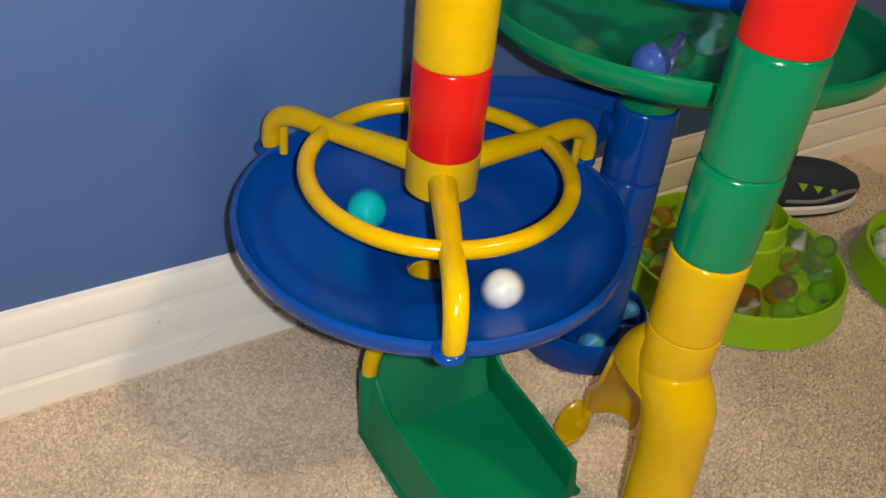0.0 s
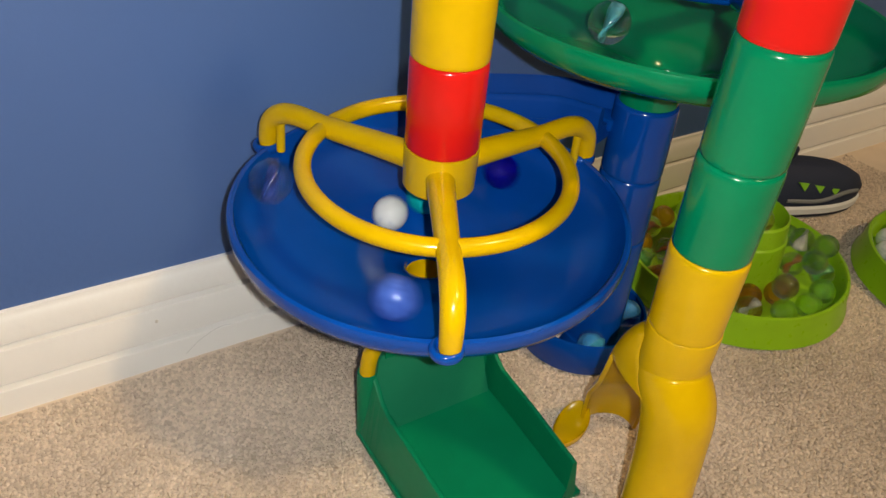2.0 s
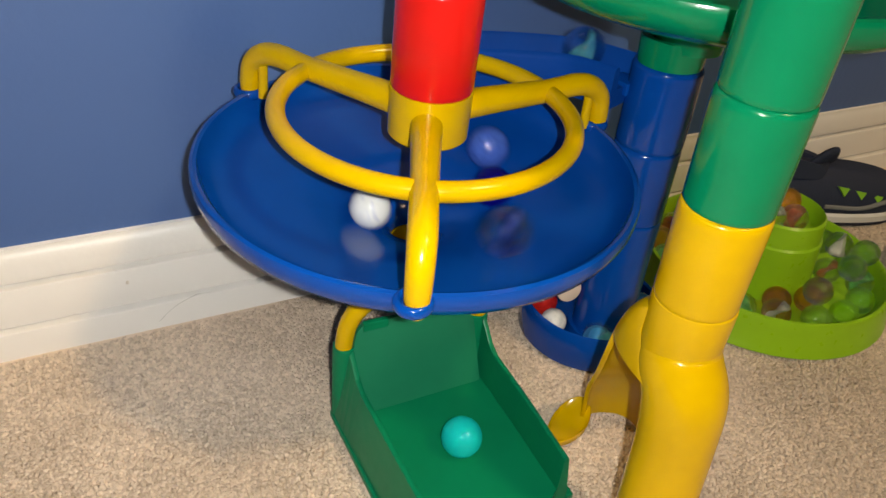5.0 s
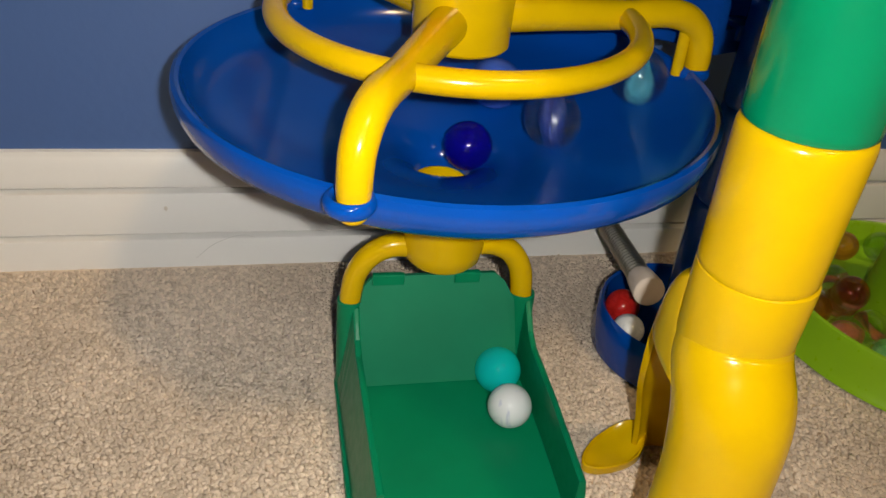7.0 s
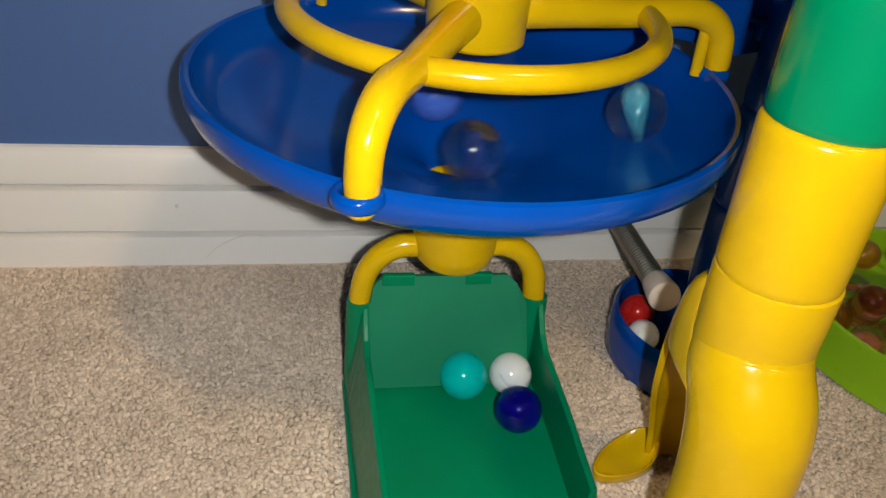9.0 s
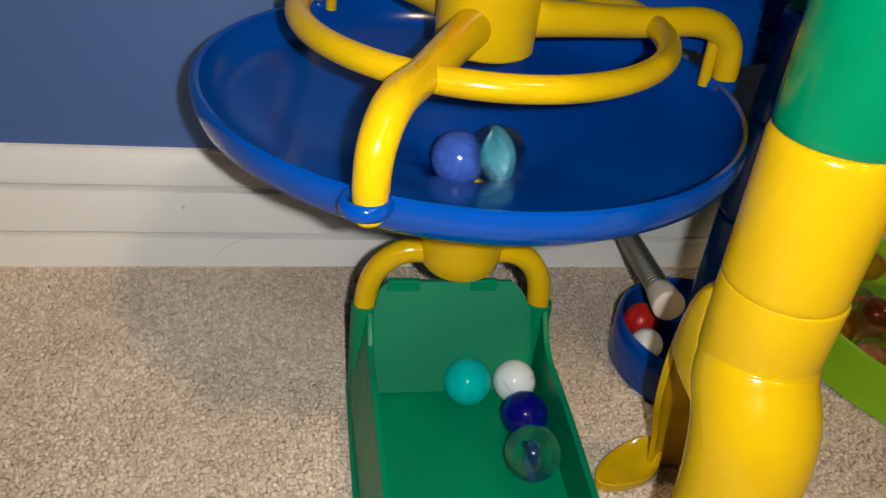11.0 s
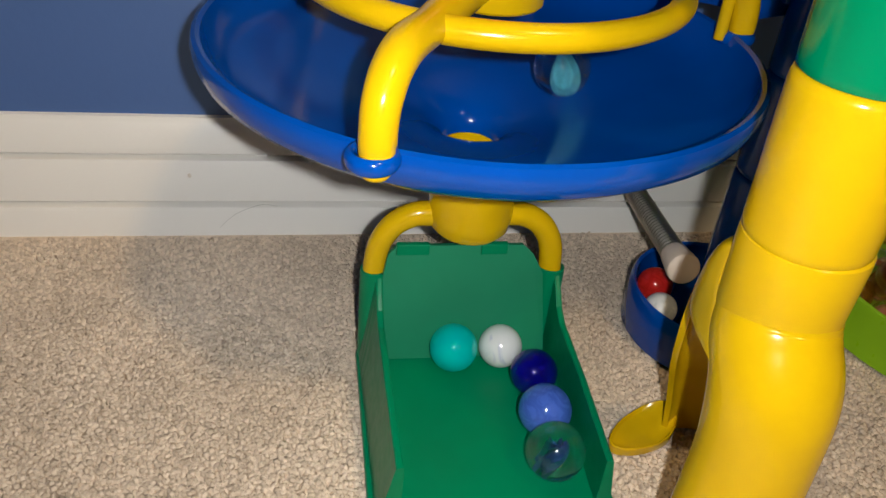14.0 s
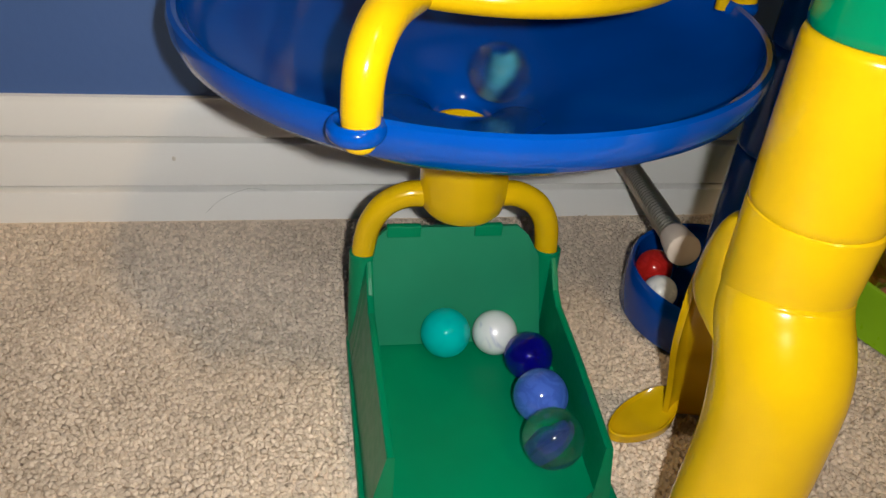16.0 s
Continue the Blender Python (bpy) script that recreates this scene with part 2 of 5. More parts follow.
def make_bridge(m, material, label, feet, ring_z, foot_z, seam):
    """Hub, ring and three arms that bend down to feet in the lugs of a dish."""
    bridge = thing("funnel_bridge", m, label, "toy bridge", "funnel bridges")
    part("hub", lathe([(0.0125, ring_z - 0.0090), (0.0148, ring_z - 0.0090), (0.0155, ring_z - 0.0082), (0.0158, seam), (0.0125, seam)], 72, at=(0.001, 0, 0)), material, bridge)
    bm = bmesh.new()
    rr = []
    for i in range(96):
        a = 2 * math.pi * i / 96
        c, s = math.cos(a), math.sin(a)
        rr.append([bm.verts.new(((RING + 0.0037 * math.cos(b)) * c, (RING + 0.0037 * math.cos(b)) * s, ring_z + 0.0037 * math.sin(b))) for b in [2 * math.pi * k / 18 for k in range(18)]])
    for i in range(96):
        for k in range(18):
            bm.faces.new((rr[i][k], rr[(i + 1) % 96][k], rr[(i + 1) % 96][(k + 1) % 18], rr[i][(k + 1) % 18]))
    part("ring", bm, material, bridge)
    for a in feet:
        c, s = math.cos(radians(a)), math.sin(radians(a))
        pts = [(0.011, ring_z + 0.0005), (0.030, ring_z + 0.0005), (0.0562, ring_z + 0.0003), (0.0720, ring_z + 0.0010), (0.0808, ring_z - 0.0012), (0.0864, ring_z - 0.0068), (0.0882, ring_z - 0.0145), (0.0884, foot_z + 0.0062)]
        path = smooth_path([(r * c, r * s, z) for r, z in pts], 6)
        k = len(path)
        arm = part("arm", sweep(path, [0.0062 - 0.0014 * min(1, i / 12) - 0.0007 * max(0, (i - 22) / (k - 22)) for i in range(k)], 22), material, bridge)
        part("peg", sweep([(0.0888 * c, 0.0888 * s, foot_z + u) for u in (0.0075, 0.0016, 0.0006, 0.0)], [0.0037, 0.0036, 0.0029, 0.0016], 22), material, arm)
        p = [(0.0806 * c, 0.0806 * s, ring_z - 0.005), (0.0812 * c, 0.0812 * s, foot_z + 0.004)]
        part("rib", sweep(p, 0.0021, 10), material, arm)
    return bridge


make_bridge(TILT, YELLOW, "yellow plastic ring bridge with three arms over the dish", FEET, ring_z, 0.1272 - Z0, SEAM)


def tube(name, m, material, label, z0, z1, r=0.0157, group="tube sections", foot=0.0):
    """A tube section, a little narrower at its foot, whose collar slips into the next one."""
    t = thing(name, m, label, "toy tube", group)
    a = foot or r
    barrel = part("barrel", lathe([(a - 0.0018, z0), (a - 0.0005, z0), (a - 0.0001, z0 + 0.0005), (a, z0 + 0.002), (r, z1 - 0.0034), (r - 0.0001, z1 - 0.0018), (r - 0.0005, z1 - 0.0006), (r - 0.0012, z1 - 0.0001), (r - 0.0022, z1)], 80), material, t)
    part("socket_ring", lathe([(a - 0.0034, z1 - 0.004), (a - 0.0021, z1 - 0.004), (a - 0.0021, z1 + 0.0035), (a - 0.0034, z1 + 0.0035)], 48), material, barrel)
    return t


UP = TILT @ pose(0.001, 0, 0)
tube("tube_section", UP, RED, "red plastic tube section above the bridge hub", SEAM + 0.0001, 0.2008 - Z0)
tube("tube_section", UP, YELLOW, "yellow plastic tube section on a red one", 0.2009 - Z0, 0.244 - Z0)
tube("tube_section", UP, YELLOW, "yellow plastic tube section at the tower top", 0.2441 - Z0, 0.300 - Z0)

# yellow cup with two curved legs under the dish
cup = thing("funnel_stand", pose(0.0014, -0.003, 0), "yellow plastic stand with two curved legs", "toy stand")
part("cup", lathe([(0.0100, 0.0615), (0.0122, 0.0617), (0.0142, 0.0640), (0.0150, 0.0685), (0.0153, 0.0930), (0.0125, 0.0930), (0.0125, 0.066)], 64), YELLOW, cup)
for sx in (-1, 1):
    path = smooth_path([(sx * 0.012, 0, 0.0675), (sx * 0.0195, 0, 0.0672), (sx * 0.0268, 0, 0.0632), (sx * 0.0316, 0, 0.0555), (sx * 0.0334, 0, 0.0450), (sx * 0.0334, 0, 0.038)], 6)
    part("leg", sweep(path, [0.0046 - 0.0008 * i / 30 for i in range(len(path))], 18, squash=1.1), YELLOW, cup)

# ---- green catch tray ----
tray = thing("catch_tray", pose(0, 0, 0), "green plastic catch tray on the carpet", "toy tray")
FL = 0.010
XL, XR = -0.0305, 0.0345
bm = bmesh.new()
slab(bm, [(-0.0195, -0.0935, FL - 0.0005), (0.0200, -0.0935, FL - 0.0005), (XR, -0.0840, FL - 0.0005), (XR + 0.002, -0.0135, FL), (XL - 0.001, -0.0135, FL), (XL, -0.0825, FL - 0.0005)], 0.006)
part("tray_floor", bm, TRAY, tray, smooth=False)
bm = bmesh.new()
slab(bm, [(XL, -0.0150, FL + 0.0004), (XR, -0.0150, FL + 0.0004), (0.0310, -0.0075, 0.0440), (0.0265, -0.0062, 0.0520), (0.0225, -0.0056, 0.0555), (-0.0240, -0.0056, 0.0555), (-0.0275, -0.0062, 0.0520), (XL + 0.0015, -0.0075, 0.0440)], 0.0024)
part("back_panel", bm, GREEN_SHEEN, tray, smooth=False)
for x0, x1 in ((-0.0245, -0.0125), (0.0065, 0.0165)):
    bm = bmesh.new()
    box(bm, (x0, -0.0068, 0.0520), (x1, -0.0042, 0.0566), 0.0005)
    part("tab", bm, TRAY, tray, smooth=False)


def wall_run(name, pts, tops, thick, lean=0.0):
    """A thin upright wall along a plan line, with its own top height at each point."""
    bm = bmesh.new()
    vs = []
    for i, (x, y) in enumerate(pts):
        a, b = Vector(pts[max(i - 1, 0)]), Vector(pts[min(i + 1, len(pts) - 1)])
        d = (b - a).normalized()
        n = Vector((-d.y, d.x))
        row = []
        for off, z in ((lean, 0.0005), (0, tops[i] - 0.0004), (-thick * 0.25, tops[i]), (-thick * 0.75, tops[i]), (-thick, tops[i] - 0.0004), (-thick, 0.0005)):
            row.append(bm.verts.new((x + n.x * off, y + n.y * off, z)))
        vs.append(row)
    for p, q in zip(vs, vs[1:]):
        for j in range(6):
            bm.faces.new((p[j], p[(j + 1) % 6], q[(j + 1) % 6], q[j]))
    bm.faces.new(vs[0])
    bm.faces.new(vs[-1][::-1])
    return part(name, bm, TRAY, tray, smooth=False)


ys = [-0.001, -0.008, -0.012, -0.016, -0.022]
hs = [0.0440, 0.0430, 0.0390, 0.0345, 0.0315]
wall_run("side_wall", [(XR + 0.0034, y) for y in ys] + [(XR + 0.0028, -0.050), (XR + 0.0012, -0.0850)], hs + [0.0305, 0.0290], 0.0022, 0.0042)
wall_run("side_wall", [(XL - 0.0002, -0.0832)] + [(XL - 0.0006, -0.050)] + [(XL - 0.0010, y) for y in ys[::-1]], [0.0290, 0.0300] + hs[::-1], 0.0024, 0.0058)
for x in (XL - 0.0052, XR + 0.0064):
    bm = bmesh.new()
    box(bm, (x - 0.0020, -0.0860, 0.0004), (x + 0.0020, -0.0010, 0.0040), 0.0008)
    part("base_lip", bm, TRAY, tray, smooth=False)
for x in (XL - 0.0014, XR + 0.0010):
    part("post", lathe([(0.0040, 0.0005), (0.0054, 0.0005), (0.0052, 0.0425), (0.0050, 0.0442), (0.0043, 0.0445), (0.0040, 0.040)], 28, at=(x, -0.003, 0)), TRAY, tray)

# ---- second tower: tube stack with bent outlet ----
RT = pose(0.0542, -0.1034, 0)
STACK = pose(0.0540, -0.1033, 0) @ pose(0, 0, 0.11, 1.19, -1.25, 0) @ pose(0, 0, -0.11)
for mt, z0, z1, lab in ((RED, 0.2371, 0.290, "red plastic tube section on top of green ones"), (GREEN, 0.1961, 0.2370, "green plastic tube section under a red one"),
                        (GREEN, 0.1590, 0.1960, "green plastic tube section on a yellow one"), (YELLOW, 0.1220, 0.1589, "yellow plastic tube section under green ones")):
    tube("tube_section", STACK, mt, lab, z0, z1, 0.0146, foot=0.0142)
outlet = thing("tube_outlet", RT, "yellow plastic bent outlet tube with a flared foot", "toy tube")
part("collar", lathe([(0.0124, 0.0975), (0.0136, 0.0975), (0.0141, 0.1015), (0.0145, 0.1200), (0.0144, 0.1213), (0.0139, 0.1218), (0.0124, 0.1219)], 72), YELLOW, outlet)
BEND = [(0.0002, -0.0005, 0.1025, 0.0139), (-0.0002, -0.0014, 0.0990, 0.0143), (-0.0006, -0.0036, 0.0945, 0.0147), (-0.0004, -0.0094, 0.0840, 0.0150), (-0.0009, -0.0126, 0.0650, 0.0142), (-0.0033, -0.0154, 0.0450, 0.0141), (-0.0053, -0.0186, 0.0240, 0.0149), (-0.0071, -0.0220, 0.0008, 0.0157)]
path = smooth_path([p[:3] for p in BEND], 6)
radii = [v.x for v in smooth_path([(p[3], 0, 0) for p in BEND], 6)]
part("pipe", sweep(path, radii, 56), YELLOW, outlet)
part("base_flange", lathe([(0.0120, 0.0006), (0.0205, 0.0006), (0.0208, 0.0016), (0.0190, 0.0028), (0.0162, 0.0050), (0.0120, 0.0050)], 56, at=(-0.0072, -0.0220, 0)), YELLOW, outlet)
# leg: a half shell that leaves the collar and stands behind the pipe; a is the distance from the axis, q across
LX, LY = 0.58, 0.81
LEG = [(0.0000, 0.1140, 0.0138), (0.0035, 0.1110, 0.0158), (0.0085, 0.1040, 0.0176), (0.0135, 0.0940, 0.0188), (0.0172, 0.0840, 0.0194), (0.0195, 0.0760, 0.0196), (0.0230, 0.0670, 0.0196), (0.0275, 0.0570, 0.0195), (0.0350, 0.0455, 0.0192), (0.0430, 0.0340, 0.0186), (0.0495, 0.0200, 0.0174), (0.0522, 0.0100, 0.0166), (0.0535, 0.0015, 0.0160)]


def on_leg(a, q, z):
    return (a * LX + q * LY, a * LY - q * LX, z)


def leg_row(a, z, w, hood):
    """Half an ellipse round the back; in the hood the sides run on into the pipe."""
    row = [(a + 0.0105 * math.cos(radians(-90 + 9 * i)), w * math.sin(radians(-90 + 9 * i))) for i in range(21)]
    if hood:
        u = max(0.0, (0.104 - z) / 0.0225)
        a0, q0 = -0.014 * u, 0.0136 - 0.0054 * u
        side = [(a0 + (a - a0) * i / 6, -q0 - (w - q0) * math.sin(math.pi / 2 * i / 6)) for i in range(6)]
        row = side + row + [(p, -q) for p, q in side[::-1]]
    return [on_leg(p, q if q < 0 else 0.74 * q, z) for p, q in row]


bm = bmesh.new()
fine = smooth_path(LEG, 5)
for hood in (True, False):
    rows = [v for v in fine if (v[1] >= 0.0870 if hood else v[1] <= 0.0900)]
    grid = [[bm.verts.new(p) for p in leg_row(*v, hood)] for v in rows]
    for p, q in zip(grid, grid[1:]):
        for i in range(len(p) - 1):
            bm.faces.new((p[i], p[i + 1], q[i + 1], q[i]))
bmesh.ops.remove_doubles(bm, verts=bm.verts, dist=2e-5)
leg = part("leg", bm, YELLOW, outlet)
sol = leg.modifiers.new("thickness", "SOLIDIFY")
sol.thickness, sol.offset = 0.0020, 0.0
bev = leg.modifiers.new("soft_edge", "BEVEL")
bev.width, bev.segments, bev.angle_limit = 0.0006, 2, radians(50)
# foot: a leaf-shaped shallow spoon that runs out from the edge of the leg
bm = bmesh.new()
rings = []
fc, fs = -0.90, -0.43
for g, z in ((0.0, 0.0030), (0.55, 0.0026), (0.84, 0.0034), (0.96, 0.0050), (1.0, 0.0046), (0.97, 0.0012), (0.90, 0.0004)):
    ring = []
    for i in range(48):
        b = 2 * math.pi * i / 48
        u, v = 0.0150 * g * math.cos(b), 0.0080 * g * math.sin(b) * (1 - 0.22 * math.cos(b))
        lift = 0.0060 * max(0.0, -math.cos(b)) ** 2 * g if z > 0.002 else 0.0
        ring.append(bm.verts.new((0.0088 + u * fc - v * fs, 0.0520 + u * fs + v * fc, z + lift)))
    rings.append(ring)
for p, q in zip(rings, rings[1:]):
    for i in range(48):
        bm.faces.new((p[i], q[i], q[(i + 1) % 48], p[(i + 1) % 48]))
bm.faces.new(rings[-1][::-1])
bmesh.ops.remove_doubles(bm, verts=bm.verts, dist=1e-7)
part("foot", bm, YELLOW, outlet)

# ---- third tower: blue post with green dish ----
PX, PY = 0.1165, -0.003
GX, GY = 0.1205, -0.007
BT = pose(PX, PY, 0)
tube("tube_section", BT, BLUE, "dark blue plastic tube section under the green dish", 0.1224, 0.1605)
tube("tube_section", BT, BLUE, "dark blue plastic tube section low in the tower", 0.0842, 0.1223)
tube("tube_section", BT, BLUE, "dark blue plastic tube section in the base dish", 0.0060, 0.0841)

GZ = 0.1722
GFEET = (-120.5, -0.5, 119.5)
funnel("funnel_dish", pose(GX, GY, GZ), GREEN, "glossy green plastic funnel dish holding glass marbles", GFEET, 1.06)
part("neck", lathe([(0.0100, 0.1570), (0.0136, 0.1570), (0.0146, 0.1630), (0.0152, 0.1725), (0.0120, 0.1725), (0.0100, 0.1640)], 48, at=(PX - GX, PY - GY, -GZ)), GREEN, bpy.data.objects["funnel_dish.001"])
make_bridge(pose(GX, GY, GZ), BLUE, "blue plastic ring bridge over the green dish", GFEET, 0.0570, 0.0315, 0.0680)

# blue chute that carries marbles from the post to the blue dish
chute = thing("marble_chute", pose(0, 0, 0), "blue plastic open chute from the post to the dish", "toy chute")
line = smooth_path([(PX - 0.014, PY + 0.008, 0), (0.092, 0.030, 0), (0.070, 0.047, 0), (0.050, 0.058, 0), (0.033, 0.064, 0)], 6)
section = [(-0.0118, 0.1462), (-0.0132, 0.1470), (-0.0134, 0.1560), (-0.0128, 0.1580), (-0.0115, 0.1590), (-0.0098, 0.1584), (-0.0090, 0.1565), (-0.0082, 0.1480), (0.0085, 0.1480), (0.0100, 0.1585), (0.0112, 0.1598), (0.0125, 0.1590), (0.0118, 0.1400), (-0.0112, 0.1395), (-0.0118, 0.1410)]
bm = bmesh.new()
rows_ = []
for i, p in enumerate(line):
    d = (line[min(i + 1, len(line) - 1)] - line[max(i - 1, 0)]).normalized()
    n = Vector((d.y, -d.x, 0))
    drop = -0.0065 * i / len(line)
    rows_.append([bm.verts.new((p.x + n.x * o, p.y + n.y * o, z + drop)) for o, z in section])
for a, b in zip(rows_, rows_[1:]):
    for i in range(len(section)):
        bm.faces.new((a[i], a[(i + 1) % len(section)], b[(i + 1) % len(section)], b[i]))
bm.faces.new(rows_[0]), bm.faces.new(rows_[-1][::-1])
part("trough", bm, BLUE_MATTE, chute)
part("clip", box(bmesh.new(), (0.100, 0.002, 0.1440), (0.116, 0.016, 0.1500), 0.001), BLUE, chute)

base = thing("tower_base", pose(0.1180, 0.0090, 0), "round blue plastic base dish holding marbles", "toy base")
part("dish", lathe([(0.0, 0.0005), (0.0375, 0.0005), (0.0385, 0.002), (0.0380, 0.0210), (0.0370, 0.0225), (0.0358, 0.0215), (0.0345, 0.0065), (0.0, 0.0055)], 80), BLUE, base)
part("socket", lathe([(0.0130, 0.005), (0.0185, 0.005), (0.0180, 0.014), (0.0130, 0.014)], 48, at=(PX - 0.118, PY - 0.009, 0)), BLUE, base)

# spring door stop screwed into the baseboard
CHROME, nodes, links, bsdf = mat("spring_steel")
bsdf.inputs["Base Color"].default_value = (0.66, 0.60, 0.50, 1)
bsdf.inputs["Metallic"].default_value = 1.0
bsdf.inputs["Roughness"].default_value = 0.32
TIPM = paint("tip_rubber", (0.72, 0.60, 0.50), 0.6, 300)
stop = thing("door_stop", pose(0, 0, 0), "steel spring door stop with an off-white rubber tip", "door stop")
p0, p1 = Vector((0.1048, WALL_Y - 0.009, 0.0290)), Vector((0.0935, 0.0105, 0.0385))
ax = (p1 - p0).normalized()
sa = ax.orthogonal().normalized()
sb = ax.cross(sa)
L = (p1 - p0).length
turns, per = 34, 12
coil = []
for i in range(turns * per + 1):
    a = 2 * math.pi * i / per
    coil.append(p0 + ax * (L * i / (turns * per)) + 0.0043 * (math.cos(a) * sa + math.sin(a) * sb))
spring = part("spring", sweep(coil, 0.00105, 8), CHROME, stop)
part("core", sweep([p0, p1], 0.0030, 12), CHROME, spring)
tip0 = p1 - ax * 0.002
part("tip", sweep([tip0, tip0 + ax * 0.0008, tip0 + ax * 0.012, tip0 + ax * 0.0132, tip0 + ax * 0.0138], [0.0050, 0.0058, 0.0068, 0.0066, 0.0058], 28), TIPM, stop)
part("flange", sweep([p0 - ax * 0.001, p0 + ax * 0.002], 0.006, 20), CHROME, stop)


# ---- lime bowls ----
def bowl(m, label):
    b = thing("marble_bowl", m, label, "toy bowl", "lime marble bowls")
    part("dish", lathe([(0.0, 0.0005), (0.0770, 0.0005), (0.0785, 0.0014), (0.0780, 0.0032), (0.0766, 0.0050), (0.0748, 0.0195), (0.0738, 0.0218), (0.0722, 0.0222), (0.0706, 0.0206), (0.0688, 0.0080), (0.0640, 0.0052), (0.0, 0.0048)], 112), LIME, b)
    part("upper_cup", lathe([(0.0, 0.044), (0.0215, 0.044), (0.0235, 0.046), (0.0245, 0.0525), (0.0255, 0.0540), (0.0268, 0.0527), (0.0280, 0.0400), (0.0292, 0.0388), (0.0315, 0.0048), (0.0, 0.0047)], 72), LIME, b)
    return b


BOWLS = [(0.2515, 0.0105), (0.4010, -0.0790)]
bowl(pose(*BOWLS[0], 0), "lime green plastic bowl filled with glass marbles")
bowl(pose(*BOWLS[1], 0), "lime green plastic bowl with white marbles")


# ---- marbles ----
def glass(name, col, rough=0.02, trans=1.0, ior=1.5, clear_share=0.42, body=0.0):
    """Coloured glass; a thin clear share lets light reach the core, a diffuse share stands in for light focused inside.
    """
    m, nodes, links, bsdf = mat(name)
    bsdf.inputs["Base Color"].default_value = (*col, 1)
    bsdf.inputs["Roughness"].default_value = rough
    bsdf.inputs["Transmission Weight"].default_value = trans
    bsdf.inputs["IOR"].default_value = ior
    bsdf.inputs["Coat Weight"].default_value = 0.6
    bsdf.inputs["Coat Roughness"].default_value = 0.10
    clear = nodes.new("ShaderNodeBsdfTransparent")
    clear.inputs["Color"].default_value = (*[c ** 0.5 for c in col], 1)
    mix = nodes.new("ShaderNodeMixShader")
    mix.inputs["Fac"].default_value = clear_share
    links.new(bsdf.outputs["BSDF"], mix.inputs[1])
    links.new(clear.outputs["BSDF"], mix.inputs[2])
    last = mix
    if body:
        soft = nodes.new("ShaderNodeBsdfDiffuse")
        soft.inputs["Color"].default_value = (*col, 1)
        last = nodes.new("ShaderNodeMixShader")
        last.inputs["Fac"].default_value = body
        links.new(mix.outputs["Shader"], last.inputs[1])
        links.new(soft.outputs["BSDF"], last.inputs[2])
    links.new(last.outputs["Shader"], nodes["Material Output"].inputs["Surface"])
    return m


def swirled(name, a, b, scale=180, rough=0.08):
    m, nodes, links, bsdf = mat(name)
    tc, n, ramp = noise_mix(nodes, links, scale, a, b, 3.0, 0.42, 0.58)
    n.inputs["Distortion"].default_value = 2.5
    links.new(ramp.outputs["Color"], bsdf.inputs["Base Color"])
    bsdf.inputs["Roughness"].default_value = rough
    bsdf.inputs["Coat Weight"].default_value = 0.5
    bsdf.inputs["Coat Roughness"].default_value = 0.12
    return m


CLEAR = glass("clear_glass", (0.97, 0.985, 0.98), clear_share=0.32)
AQUA = glass("aqua_glass", (0.005, 0.86, 0.84), 0.02, 0.85, 1.5, 0.38, 0.38)
COBALT = glass("cobalt_glass", (0.014, 0.008, 0.55), 0.02, 0.85, 1.5, 0.32, 0.06)
MILK = swirled("milk_white_glass", (0.68, 0.69, 0.68), (0.54, 0.57, 0.58), 120)
MILKB = swirled("white_glass_with_blue_patch", (0.70, 0.71, 0.70), (0.20, 0.24, 0.50), 55)
for n_ in MILKB.node_tree.nodes:
    if n_.type == "VALTORGB":
        n_.color_ramp.elements[0].position, n_.color_ramp.elements[1].position = 0.54, 0.78
PERI = swirled("periwinkle_glass", (0.045, 0.105, 0.44), (0.062, 0.132, 0.52), 150)
REDM = swirled("red_glass", (0.55, 0.02, 0.015), (0.45, 0.015, 0.01))
ORANGE = glass("orange_glass", (0.90, 0.36, 0.20), 0.02, 1.0)
GREENG = glass("green_glass", (0.80, 0.93, 0.83), 0.02, 1.0)
LIMEG = glass("lime_glass", (0.74, 0.92, 0.42), 0.02, 1.0)
GREYG = glass("grey_glass", (0.72, 0.78, 0.78), 0.02, 1.0)
TEALG = glass("pale_teal_glass", (0.55, 0.95, 0.98), 0.02, 0.95)
VANES = {}
for nm, col in (("navy", (0.03, 0.07, 0.36)), ("teal", (0.12, 0.56, 0.68)), ("white", (0.80, 0.80, 0.78)), ("rust", (0.52, 0.13, 0.04)), ("leaf", (0.15, 0.55, 0.12)), ("sky", (0.05, 0.38, 0.85)), ("mint", (0.05, 0.70, 0.38))):
    VANES[nm] = swirled("vane_" + nm, col, [min(1, c * 1.3 + 0.02) for c in col], 260, 0.3)
    VANES[nm].node_tree.nodes["Principled BSDF"].inputs["Transmission Weight"].default_value = 0.35


def ball(r, seg=32, rings=20):
    bm = bmesh.new()
    bmesh.ops.create_uvsphere(bm, u_segments=seg, v_segments=rings, radius=r)
    return bm


